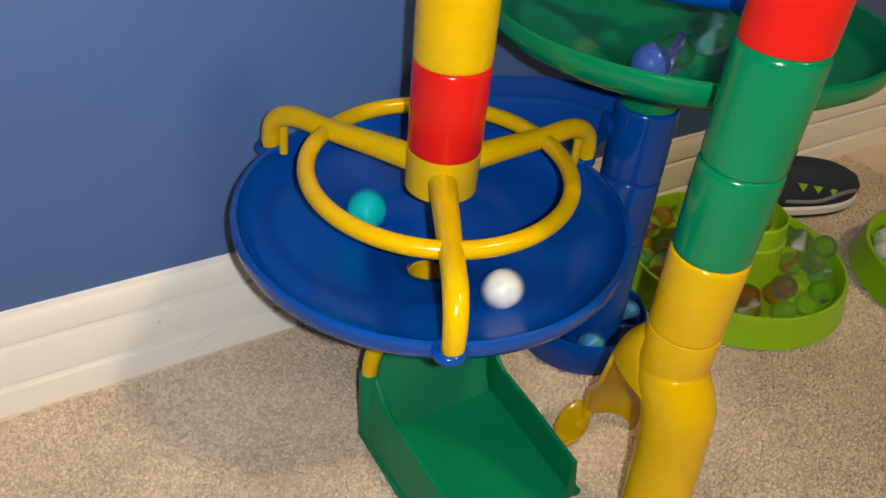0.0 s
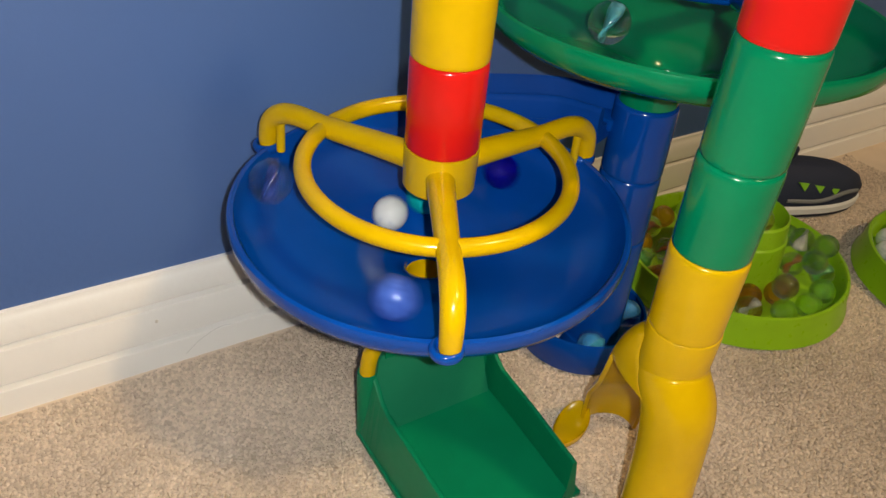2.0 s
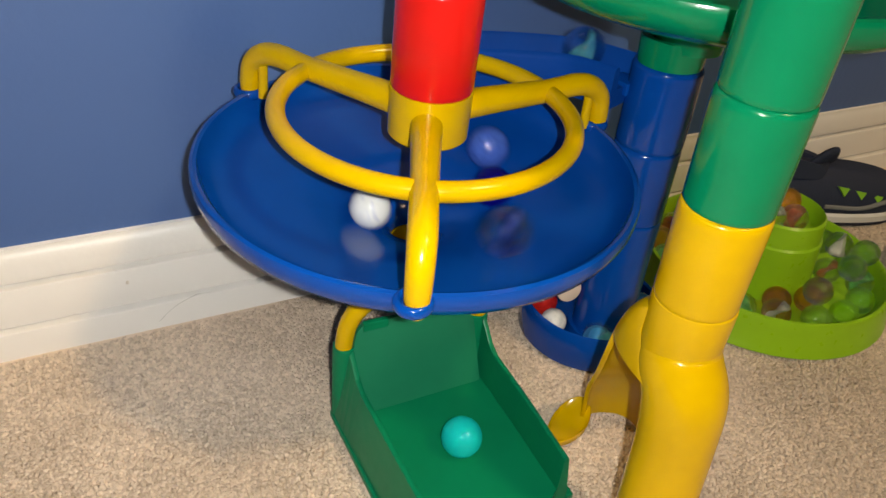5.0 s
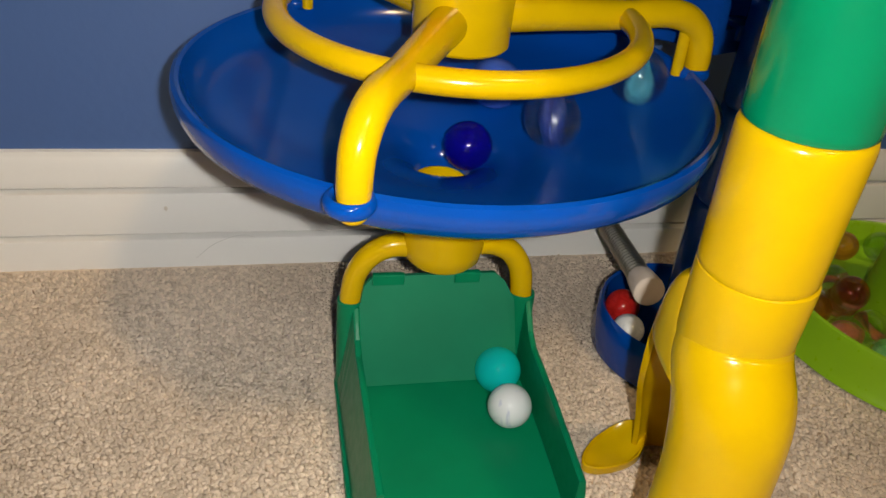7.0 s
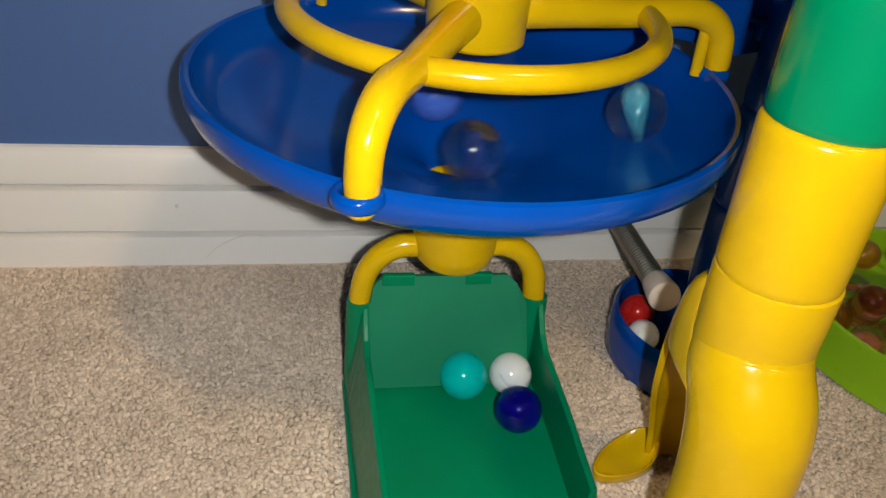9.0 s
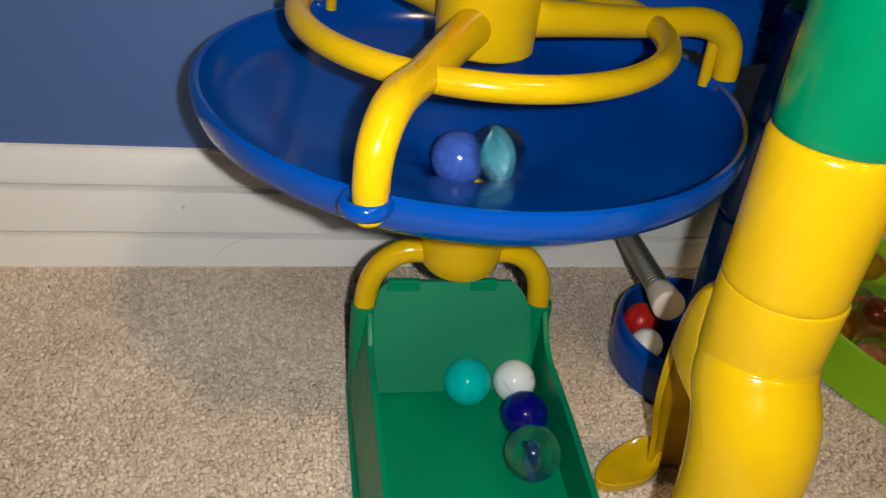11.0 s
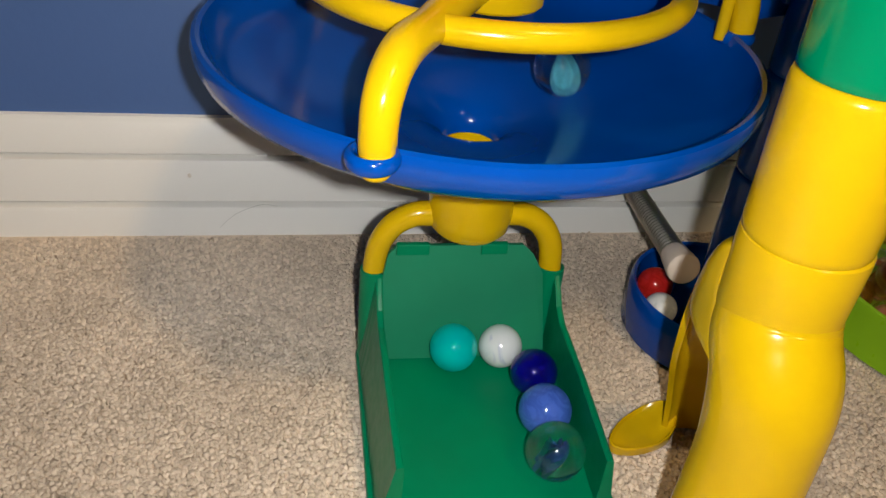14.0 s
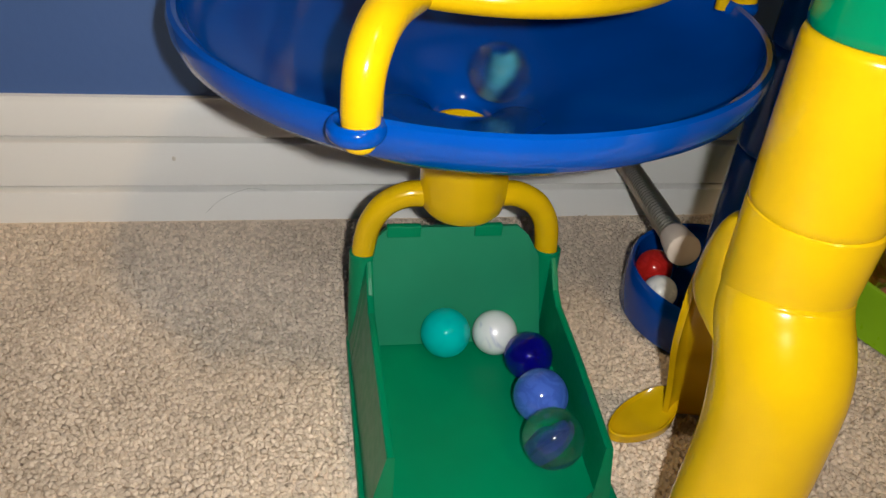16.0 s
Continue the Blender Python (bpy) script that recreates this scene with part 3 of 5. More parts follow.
def vane(r, twist, width, phase):
    """A twisted ribbon of coloured glass inside a marble."""
    bm = bmesh.new()
    nu, nv = 18, 6
    sides = []
    for sgn in (-1, 1):
        g = []
        for i in range(nu + 1):
            u = -1 + 2 * i / nu
            w = width * r * math.sqrt(max(0.0, 1 - u * u)) + 0.02 * r
            a = phase + twist * u
            row = []
            for j in range(nv + 1):
                v = -1 + 2 * j / nv
                x = w * v
                y = sgn * 0.10 * r * (1 - v * v) * math.sqrt(max(0.0, 1 - u * u)) + 0.16 * r * math.sin(2.2 * v + phase)
                row.append(bm.verts.new((x * math.cos(a) - y * math.sin(a), x * math.sin(a) + y * math.cos(a), 0.82 * r * u)))
            g.append(row)
        for p, q in zip(g, g[1:]):
            for j in range(nv):
                bm.faces.new((p[j], p[j + 1], q[j + 1], q[j]))
        sides.append(g)
    bmesh.ops.remove_doubles(bm, verts=bm.verts, dist=1e-6)
    return bm


def marble(m, r, material, label, vanes=(), group="glass marbles", seg=32):
    t = thing("marble", m, label, "marble", group)
    part("glass_body", ball(r, seg, seg * 5 // 8), material, t)
    for i, (nm, twist, width) in enumerate(vanes):
        part("swirl", vane(r * 0.93, twist, width, 1.3 * i), VANES[nm], t)
    return t


M_W = marble(pose(0, 0, 0.3), 0.0083, MILKB, "milky white glass marble with a blue patch")
M_A = marble(pose(0, 0, 0.3), 0.0090, AQUA, "bright aqua glass marble rolling through the run")
M_K = marble(pose(0, 0, 0.3), 0.0086, COBALT, "dark cobalt blue glass marble")
M_P = marble(pose(0, 0, 0.3), 0.0093, PERI, "opaque periwinkle blue glass marble")
M_C = marble(pose(0, 0, 0.3), 0.0097, CLEAR, "large clear glass marble with navy swirls", [("navy", 0.9, 0.32), ("navy", 0.5, 0.16)])
M_T = marble(pose(0, 0, 0.3), 0.0097, CLEAR, "large clear glass marble with a teal swirl", [("teal", 1.0, 0.40)])

# resting marbles in the blue base dish
for x, y, z, r, mt, lab, vn in ((0.0905, 0.0052, 0.0155, 0.0070, MILK, "small white marble resting in the blue base", ()),
                                (0.0945, 0.0215, 0.0160, 0.0080, REDM, "opaque red marble resting in the blue base", ()),
                                (0.1050, -0.0150, 0.0165, 0.0082, TEALG, "clear marble with teal and blue swirls", (("teal", 1.2, 0.9), ("sky", 1.0, 0.6))),
                                (0.1370, -0.0080, 0.0215, 0.0086, CLEAR, "clear marble with sky blue swirls in the base", (("sky", 1.0, 0.7),)),
                                (0.1220, -0.0185, 0.0155, 0.0078, ORANGE, "orange glass marble in the blue base", ()),
                                (0.1120, 0.0340, 0.0160, 0.0080, LIMEG, "lime green glass marble in the blue base", ())):
    marble(pose(x, y, z, 40, 25, 70), r, mt, lab, vn)

# marbles lying in the two lime bowls
rnd = random.Random(11)
KINDS = [(CLEAR, "clear glass marble with a rust swirl in a bowl", (("rust", 0.8, 0.6),)), (GREENG, "green glass marble in a lime bowl", ()), (CLEAR, "clear glass marble with a green swirl in a bowl", (("leaf", 1.1, 0.6),)),
         (ORANGE, "orange glass marble in a lime bowl", ()), (GREYG, "smoky grey glass marble in a lime bowl", ()), (LIMEG, "lime green glass marble in a lime bowl", ()), (CLEAR, "clear glass marble with a white swirl in a bowl", (("white", 0.9, 0.6),)),
         (CLEAR, "clear glass marble with a teal swirl in a bowl", (("teal", 0.7, 0.6),))]
protos = {}


def put(kind, x, y, z):
    if kind not in protos:
        mt, lab, vn = KINDS[kind]
        protos[kind] = marble(pose(x, y, z, 20, 50, 10), 0.0082, mt, lab, vn, "marbles in the lime bowls", 24)
    else:
        copy_thing(protos[kind], pose(x, y, z, rnd.uniform(0, 180), rnd.uniform(0, 90), rnd.uniform(0, 180)))


bx, by = BOWLS[0]
LAID = [(-0.0320, -0.0434, 6), (-0.0136, -0.0560, 1), (0.0065, -0.0590, 5), (0.0278, -0.0535, 5), (0.0442, -0.0405, 2), (-0.0023, -0.0410, 3), (-0.0220, -0.0345, 3), (0.0345, -0.0235, 0), (0.0590, -0.0200, 1), (0.0420, 0.0060, 5), (0.0606, 0.0020, 4),
        (-0.0470, -0.0310, 2), (-0.0570, -0.0135, 0), (-0.0410, -0.0100, 0), (-0.0605, 0.0060, 3), (-0.0420, 0.0100, 3), (-0.0560, 0.0250, 2), (-0.0350, 0.0280, 0), (-0.0450, 0.0420, 3), (-0.0250, 0.0540, 0), (-0.0060, 0.0600, 3), (0.0160, 0.0580, 1), (0.0360, 0.0490, 7), (0.0530, 0.0280, 6)]
for x, y, k in LAID:
    put(k, bx + x, by + y, 0.0134)
for x, y, z, k in ((-0.0090, -0.0480, 0.0262, 4), (0.0300, -0.0400, 0.0272, 1), (0.0450, -0.0180, 0.0268, 6), (0.0560, -0.0300, 0.0258, 4), (-0.0500, -0.0005, 0.0264, 3)):
    put(k, bx + x, by + y, z)
for x, y, k in ((0.0115, 0.005, 3), (-0.0085, 0.0110, 5), (-0.0010, -0.0115, 0), (-0.0135, -0.0055, 6)):
    put(k, bx + x, by + y, 0.0524)

white_bowl = None
bx, by = BOWLS[1]
for i in range(12):
    a = radians(92 + 19 * i)
    m_ = pose(bx + 0.0590 * math.cos(a), by + 0.0590 * math.sin(a), 0.0134, 30 * i, 40, 10 * i)
    if white_bowl is None:
        white_bowl = marble(m_, 0.0082, MILK, "milky white marble in a lime bowl", (), "white marbles in a bowl", 24)
    else:
        copy_thing(white_bowl, m_)

# ---- shoe ----
NAVY = paint("navy_mesh_fabric", (0.020, 0.028, 0.062), 0.8, 900, 0.8, 0.0015)
SOLE = paint("white_foam", (0.75, 0.75, 0.76), 0.6, 500)
GREYF = paint("grey_reflective_trim", (0.22, 0.23, 0.24), 0.5, 600)
LIMEF = paint("lime_trim", (0.25, 0.55, 0.03), 0.5, 600)
shoe = thing("shoe", pose(0.3620, 0.0560, 0.0, 0, 0, -20) @ Matrix.Diagonal((1.10, 0.86, 0.90, 1)), "small navy sports shoe with white sole and lime marks", "shoe")


def shoe_outline(t, grow=0.0):
    """Plan of the sole: t runs once round; x along the foot."""
    a = 2 * math.pi * t
    x = (0.060 + grow) * math.copysign(abs(math.cos(a)) ** 0.8, math.cos(a))
    w = 0.0215 + 0.0040 * math.cos(a) + grow
    return x, w * math.sin(a) * (1 - 0.12 * math.cos(2 * a))


def shell(levels, n=48):
    bm = bmesh.new()
    rs = []
    for z, g, shift, squeeze in levels:
        rs.append([bm.verts.new((shift + x * squeeze, y, z(x) if callable(z) else z)) for x, y in [shoe_outline(i / n, g) for i in range(n)]])
    for p, q in zip(rs, rs[1:]):
        for i in range(n):
            bm.faces.new((p[i], p[(i + 1) % n], q[(i + 1) % n], q[i]))
    bm.faces.new(rs[0][::-1])
    bm.faces.new(rs[-1])
    return bm


part("outsole", shell([(0.0004, -0.003, 0, 1), (0.0020, -0.0008, 0, 1), (0.0048, 0.0006, 0, 1), (0.0052, -0.001, 0, 1)]), NAVY, shoe, "dark rubber outsole")
part("sole", shell([(0.0050, -0.0005, 0, 1), (0.0062, 0.0012, 0, 1), (0.0115, 0.0015, 0, 1), (0.0135, 0.0, 0, 1)]), SOLE, shoe)
upper = part("upper", shell([(0.0125, -0.0005, 0, 1), (0.022, 0.0005, 0, 1), (lambda x: 0.032 - 0.03 * max(0, x), -0.002, -0.001, 0.98), (lambda x: 0.040 - 0.07 * max(0, x), -0.006, -0.003, 0.93), (lambda x: 0.046 - 0.10 * max(0, x), -0.011, -0.004, 0.86), (lambda x: 0.047 - 0.10 * max(0, x), -0.015, -0.004, 0.78)]), NAVY, shoe)
part("collar", shell([(lambda x: 0.040, -0.007, -0.026, 0.42), (lambda x: 0.054 - 0.1 * x, -0.009, -0.028, 0.42), (lambda x: 0.053 - 0.1 * x, -0.013, -0.028, 0.36), (lambda x: 0.040, -0.013, -0.028, 0.34)]), NAVY, shoe)
part("tongue", sweep(smooth_path([(-0.018, 0, 0.040), (-0.010, 0, 0.049), (-0.004, 0, 0.0545), (-0.001, 0, 0.0560)], 5), [0.0120] * 10 + [0.0115, 0.0110, 0.0100, 0.0085, 0.0060, 0.0030], 20, squash=0.35), NAVY, shoe, "padded navy tongue")
part("heel_tab", sweep(smooth_path([(-0.047, 0, 0.040), (-0.049, 0, 0.052), (-0.0515, 0, 0.060), (-0.0520, 0, 0.0635)], 5), [0.0080] * 10 + [0.0078, 0.0074, 0.0068, 0.0058, 0.0042, 0.0020], 18, squash=0.35), NAVY, shoe, "dark heel pull tab")
for i in range(3):
    bm = bmesh.new()
    x = 0.000 + 0.013 * i
    slab(bm, [(x - 0.004, -0.0195, 0.0360 - 0.0035 * i), (x + 0.004, -0.0200, 0.0345 - 0.0035 * i), (x + 0.001, -0.0222, 0.0285 - 0.003 * i)], 0.0022)
    part("mark", bm, LIMEF, upper, "lime green triangle")
part("stripe", sweep(smooth_path([(-0.010, -0.0236, 0.020), (0.015, -0.0255, 0.0195), (0.035, -0.0225, 0.025), (0.050, -0.0140, 0.022)], 5), 0.0018, 8), GREYF, upper, "grey curved side stripe")

# ---- small marks on the baseboard ----
SMUDGE = paint("brown_smudge", (0.74, 0.68, 0.60), 0.7, 400)
bm = bmesh.new()
bmesh.ops.create_icosphere(bm, subdivisions=2, radius=1.0)
bmesh.ops.scale(bm, verts=bm.verts, vec=(0.0009, 0.0002, 0.0012))
bmesh.ops.translate(bm, verts=bm.verts, vec=(-0.1098, WALL_Y - 0.0085, 0.0310))
tagged(part("stain", bm, SMUDGE), "small brown stain on the baseboard", "stain")

# ---- stray hairs on the carpet and the baseboard ----
HAIR = paint("dark_hair", (0.05, 0.035, 0.025), 0.5, 800)
for pts in ([(-0.098, 0.0905, 0.004), (-0.090, 0.0895, 0.012), (-0.078, 0.0898, 0.017), (-0.070, 0.0898, 0.016)],
            [(0.052, 0.030, 0.0035), (0.060, 0.018, 0.0042), (0.062, 0.004, 0.0040), (0.058, -0.008, 0.0036)],
            [(-0.060, -0.030, 0.0038), (-0.052, -0.018, 0.0044), (-0.047, -0.004, 0.0040)],
            [(-0.215, 0.082, 0.0036), (-0.205, 0.074, 0.0042), (-0.192, 0.075, 0.0040)],
            [(-0.090, 0.020, 0.0038), (-0.082, 0.012, 0.0043), (-0.080, 0.001, 0.0039)]):
    tagged(part("hair", sweep(smooth_path(pts, 6), 0.00004, 5), HAIR), "thin dark hair lying on the carpet", "hair", "stray hairs")

# ---- torch beside the lens ----
m, nodes, links, bsdf = mat("torch_glow")
bsdf.inputs["Base Color"].default_value = (0, 0, 0, 1)
bsdf.inputs["Emission Color"].default_value = (1.0, 0.98, 0.92, 1)
bsdf.inputs["Emission Strength"].default_value = TORCH * 100
TORCH_GLOW = m
bm = bmesh.new()
bmesh.ops.create_circle(bm, cap_ends=True, segments=24, radius=0.0028)
torch = tagged(part("phone_torch", bm, TORCH_GLOW), "small white glowing phone torch beside the lens", "torch")
HOUSING = plastic("torch_housing", (0.02, 0.02, 0.022), 0.3)
part("housing", lathe([(0.0, 0.0005), (0.0034, 0.0005), (0.0034, 0.0040), (0.0, 0.0040)], 32), HOUSING, torch)


def roll(rows, turn):
    """Poses of a rolling marble: seconds and place, turning a little from row to row."""
    return [(t, pose(x, y, z, 18 * math.sin(0.7 * i), 22 * math.cos(0.5 * i), (turn * i) % 360 if turn else 0)) for i, (t, x, y, z) in enumerate(rows)]


def motions():
    walk(torch, [(t, pose(x, y, z, rx, ry, rz) @ pose(0.0152, 0.0015, 0.014, 0, 23, 0)) for t, x, y, z, rx, ry, rz in PATH])
    walk(M_W, roll([
        (0, 0.003, -0.0516, 0.1198), (0.1, 0.0292, -0.0461, 0.121), (0.2, 0.0493, -0.0208, 0.1222), (0.3, 0.0475, 0.0093, 0.1224), (0.4, 0.0274, 0.0365, 0.1229), (0.5, -0.0045, 0.0435, 0.1225),
        (0.6, -0.0302, 0.0302, 0.1212), (0.7, -0.0386, -0.0007, 0.1184), (0.8, -0.0225, -0.0295, 0.1165), (0.9, 0.0137, -0.0382, 0.1174), (1, 0.0448, -0.0151, 0.1208), (1.1, 0.0518, 0.0055, 0.1232),
        (1.2, 0.0409, 0.0234, 0.1228), (1.3, 0.0034, 0.0328, 0.119), (1.4, -0.0201, 0.0199, 0.1166), (1.5, -0.0234, -0.0159, 0.1144), (1.6, 0.0041, -0.0331, 0.1155), (1.7, 0.0333, -0.0125, 0.1175),
        (1.8, 0.0379, 0.0091, 0.1197), (1.9, 0.0141, 0.0272, 0.1182), (2, -0.0093, 0.0214, 0.1151), (2.1, -0.0257, -0.0146, 0.1149), (2.2, -0.0038, -0.0349, 0.1158), (2.3, 0.0151, -0.0297, 0.1157),
        (2.4, 0.0328, 0.002, 0.1176), (2.5, 0.0203, 0.0258, 0.1188), (2.6, -0.0066, 0.0332, 0.1192), (2.7, -0.0244, 0.0161, 0.1167), (2.8, -0.0212, -0.0177, 0.114), (2.9, 0.0085, -0.0297, 0.1148),
        (3, 0.0362, -0.0108, 0.1183), (3.1, 0.0374, 0.0084, 0.1195), (3.2, 0.0106, 0.0263, 0.1174), (3.3, -0.0116, 0.0161, 0.1135), (3.4, -0.0202, -0.0152, 0.1133), (3.5, -0.0035, -0.0353, 0.1159),
        (3.6, 0.019, -0.0213, 0.1145), (3.7, 0.0258, 0.0058, 0.1155), (3.8, 0.002, 0.0224, 0.115), (3.9, -0.0163, 0.0056, 0.1114), (4, -0.0167, -0.0216, 0.1137), (4.1, 0.0058, -0.0328, 0.1155),
        (4.2, 0.0317, -0.0228, 0.118), (4.3, 0.0281, 0.0207, 0.1191), (4.4, -0.0121, 0.03, 0.1186), (4.5, -0.0321, -0.0033, 0.1165), (4.6, -0.008, -0.0308, 0.1149), (4.7, 0.0234, -0.0172, 0.115),
        (4.8, 0.0203, 0.0145, 0.1155), (4.9, -0.0085, 0.0208, 0.1147), (5, -0.0221, -0.0027, 0.1129), (5.1, -0.0053, -0.0209, 0.1115), (5.2, 0.015, -0.0115, 0.1111), (5.3, 0.0125, 0.0084, 0.1109),
        (5.4, -0.005, 0.0116, 0.1099), (5.5, -0.012, -0.002, 0.108), (5.6, -0.0026, -0.011, 0.1063), (5.7, 0, 0, 0.08), (5.8, 0, -0.012, 0.045), (5.9, 0.005, -0.05, 0.018),
        (6, 0.015, -0.075, 0.018), (6.15, 0.026, -0.055, 0.018), (6.3, 0.0285, -0.0387, 0.018), (6.5, 0.0215, -0.0423, 0.018), (7, 0.0244, -0.0385, 0.018), (8.2, 0.0228, -0.0407, 0.018),
        (8.4, 0.024, -0.0389, 0.018), (8.6, 0.0245, -0.0324, 0.018), (8.7, 0.0253, -0.0284, 0.018), (9, 0.0256, -0.0184, 0.018), (11.5, 0.0257, -0.0188, 0.018), (11.9, 0.0248, -0.0181, 0.018),
        (12.1, 0.02, -0.0221, 0.018), (12.5, 0.0249, -0.018, 0.018), (13, 0.0154, -0.0178, 0.018), (13.2, 0.0159, -0.0174, 0.018), (13.5, 0.0161, -0.0173, 0.018), (14.5, 0.0153, -0.019, 0.018),
        (16, 0.0153, -0.019, 0.018),
    ], 0))
    walk(M_A, roll([
        (0, -0.0206, 0.0254, 0.1187), (0.1, -0.0341, -0.0054, 0.1173), (0.2, -0.0189, -0.0236, 0.115), (0.3, 0.008, -0.04, 0.1176), (0.4, 0.0342, -0.0245, 0.1191), (0.5, 0.0422, 0.0066, 0.121),
        (0.6, 0.0253, 0.0303, 0.1212), (0.7, -0.0015, 0.0369, 0.1206), (0.8, -0.0229, 0.0207, 0.1179), (0.9, -0.0291, -0.0173, 0.1165), (1, -0.0014, -0.0377, 0.1168), (1.1, 0.0261, -0.0309, 0.1182),
        (1.2, 0.0421, -0.0046, 0.1203), (1.3, 0.0342, 0.0171, 0.1202), (1.4, 0.0027, 0.0284, 0.1178), (1.5, -0.0191, 0.0149, 0.1152), (1.6, -0.025, -0.0197, 0.1158), (1.7, 0.0003, -0.0358, 0.1163),
        (1.8, 0.0309, -0.0116, 0.1171), (1.9, 0.0309, 0.0084, 0.118), (2, 0.0118, 0.025, 0.1174), (2.1, -0.0107, 0.022, 0.1158), (2.2, -0.021, -0.0076, 0.113), (2.3, 0.0023, -0.02, 0.1112),
        (2.4, 0.0172, -0.0137, 0.1128), (2.5, 0.023, 0.0036, 0.1145), (2.6, 0.0005, 0.0149, 0.1116), (2.7, -0.0134, -0.0127, 0.1108), (2.8, 0.0057, -0.019, 0.1112), (2.9, 0.0192, -0.0027, 0.1124),
        (3, 0.0026, 0.0153, 0.112), (3.1, -0.0041, 0.0088, 0.1082), (3.2, -0.0083, -0.0145, 0.1098), (3.3, 0.0197, -0.0004, 0.1128), (3.4, 0.0019, 0.0129, 0.1106), (3.5, 0.001, -0.002, 0.0765),
        (3.6, 0.001, -0.002, 0.0765), (3.9, 0.001, -0.003, 0.0762), (4, 0, -0.006, 0.0700), (4.1, -0.0118, -0.0279, 0.0260), (4.2, -0.0042, -0.0866, 0.0185), (4.35, -0.0002, -0.0820, 0.0185), (5, 0.005, -0.05, 0.0183),
        (5.6, 0.022, -0.024, 0.0183), (6.3, 0.0283, -0.0196, 0.0183), (6.5, 0.0251, -0.0189, 0.0183), (7, 0.0248, -0.0188, 0.0183), (8.2, 0.0246, -0.0188, 0.0183), (8.3, 0.019, -0.0193, 0.0183),
        (8.4, 0.0155, -0.0187, 0.0183), (8.7, 0.0102, -0.0201, 0.0183), (9, 0.007, -0.0187, 0.0183), (11.5, 0.0072, -0.0185, 0.0183), (11.9, 0.0068, -0.0177, 0.0183), (12, 0.0052, -0.0347, 0.0183),
        (12.1, -0.0116, -0.0676, 0.0183), (12.3, -0.0153, -0.0771, 0.0183), (12.5, -0.0123, -0.0709, 0.0183), (12.6, -0.0093, -0.0686, 0.0183), (12.7, -0.0047, -0.0625, 0.0183), (12.8, 0.0016, -0.0561, 0.0183),
        (12.9, 0.0081, -0.0462, 0.0183), (13, 0.0065, -0.0363, 0.0183), (13.1, 0.0039, -0.0306, 0.0183), (13.2, 0.0013, -0.0296, 0.0183), (13.3, 0.0011, -0.0251, 0.0183), (13.4, -0.0014, -0.0229, 0.0183),
        (13.5, -0.0019, -0.0194, 0.0183), (14.5, -0.0029, -0.0184, 0.0183), (16, -0.0029, -0.0184, 0.0183),
    ], 0))
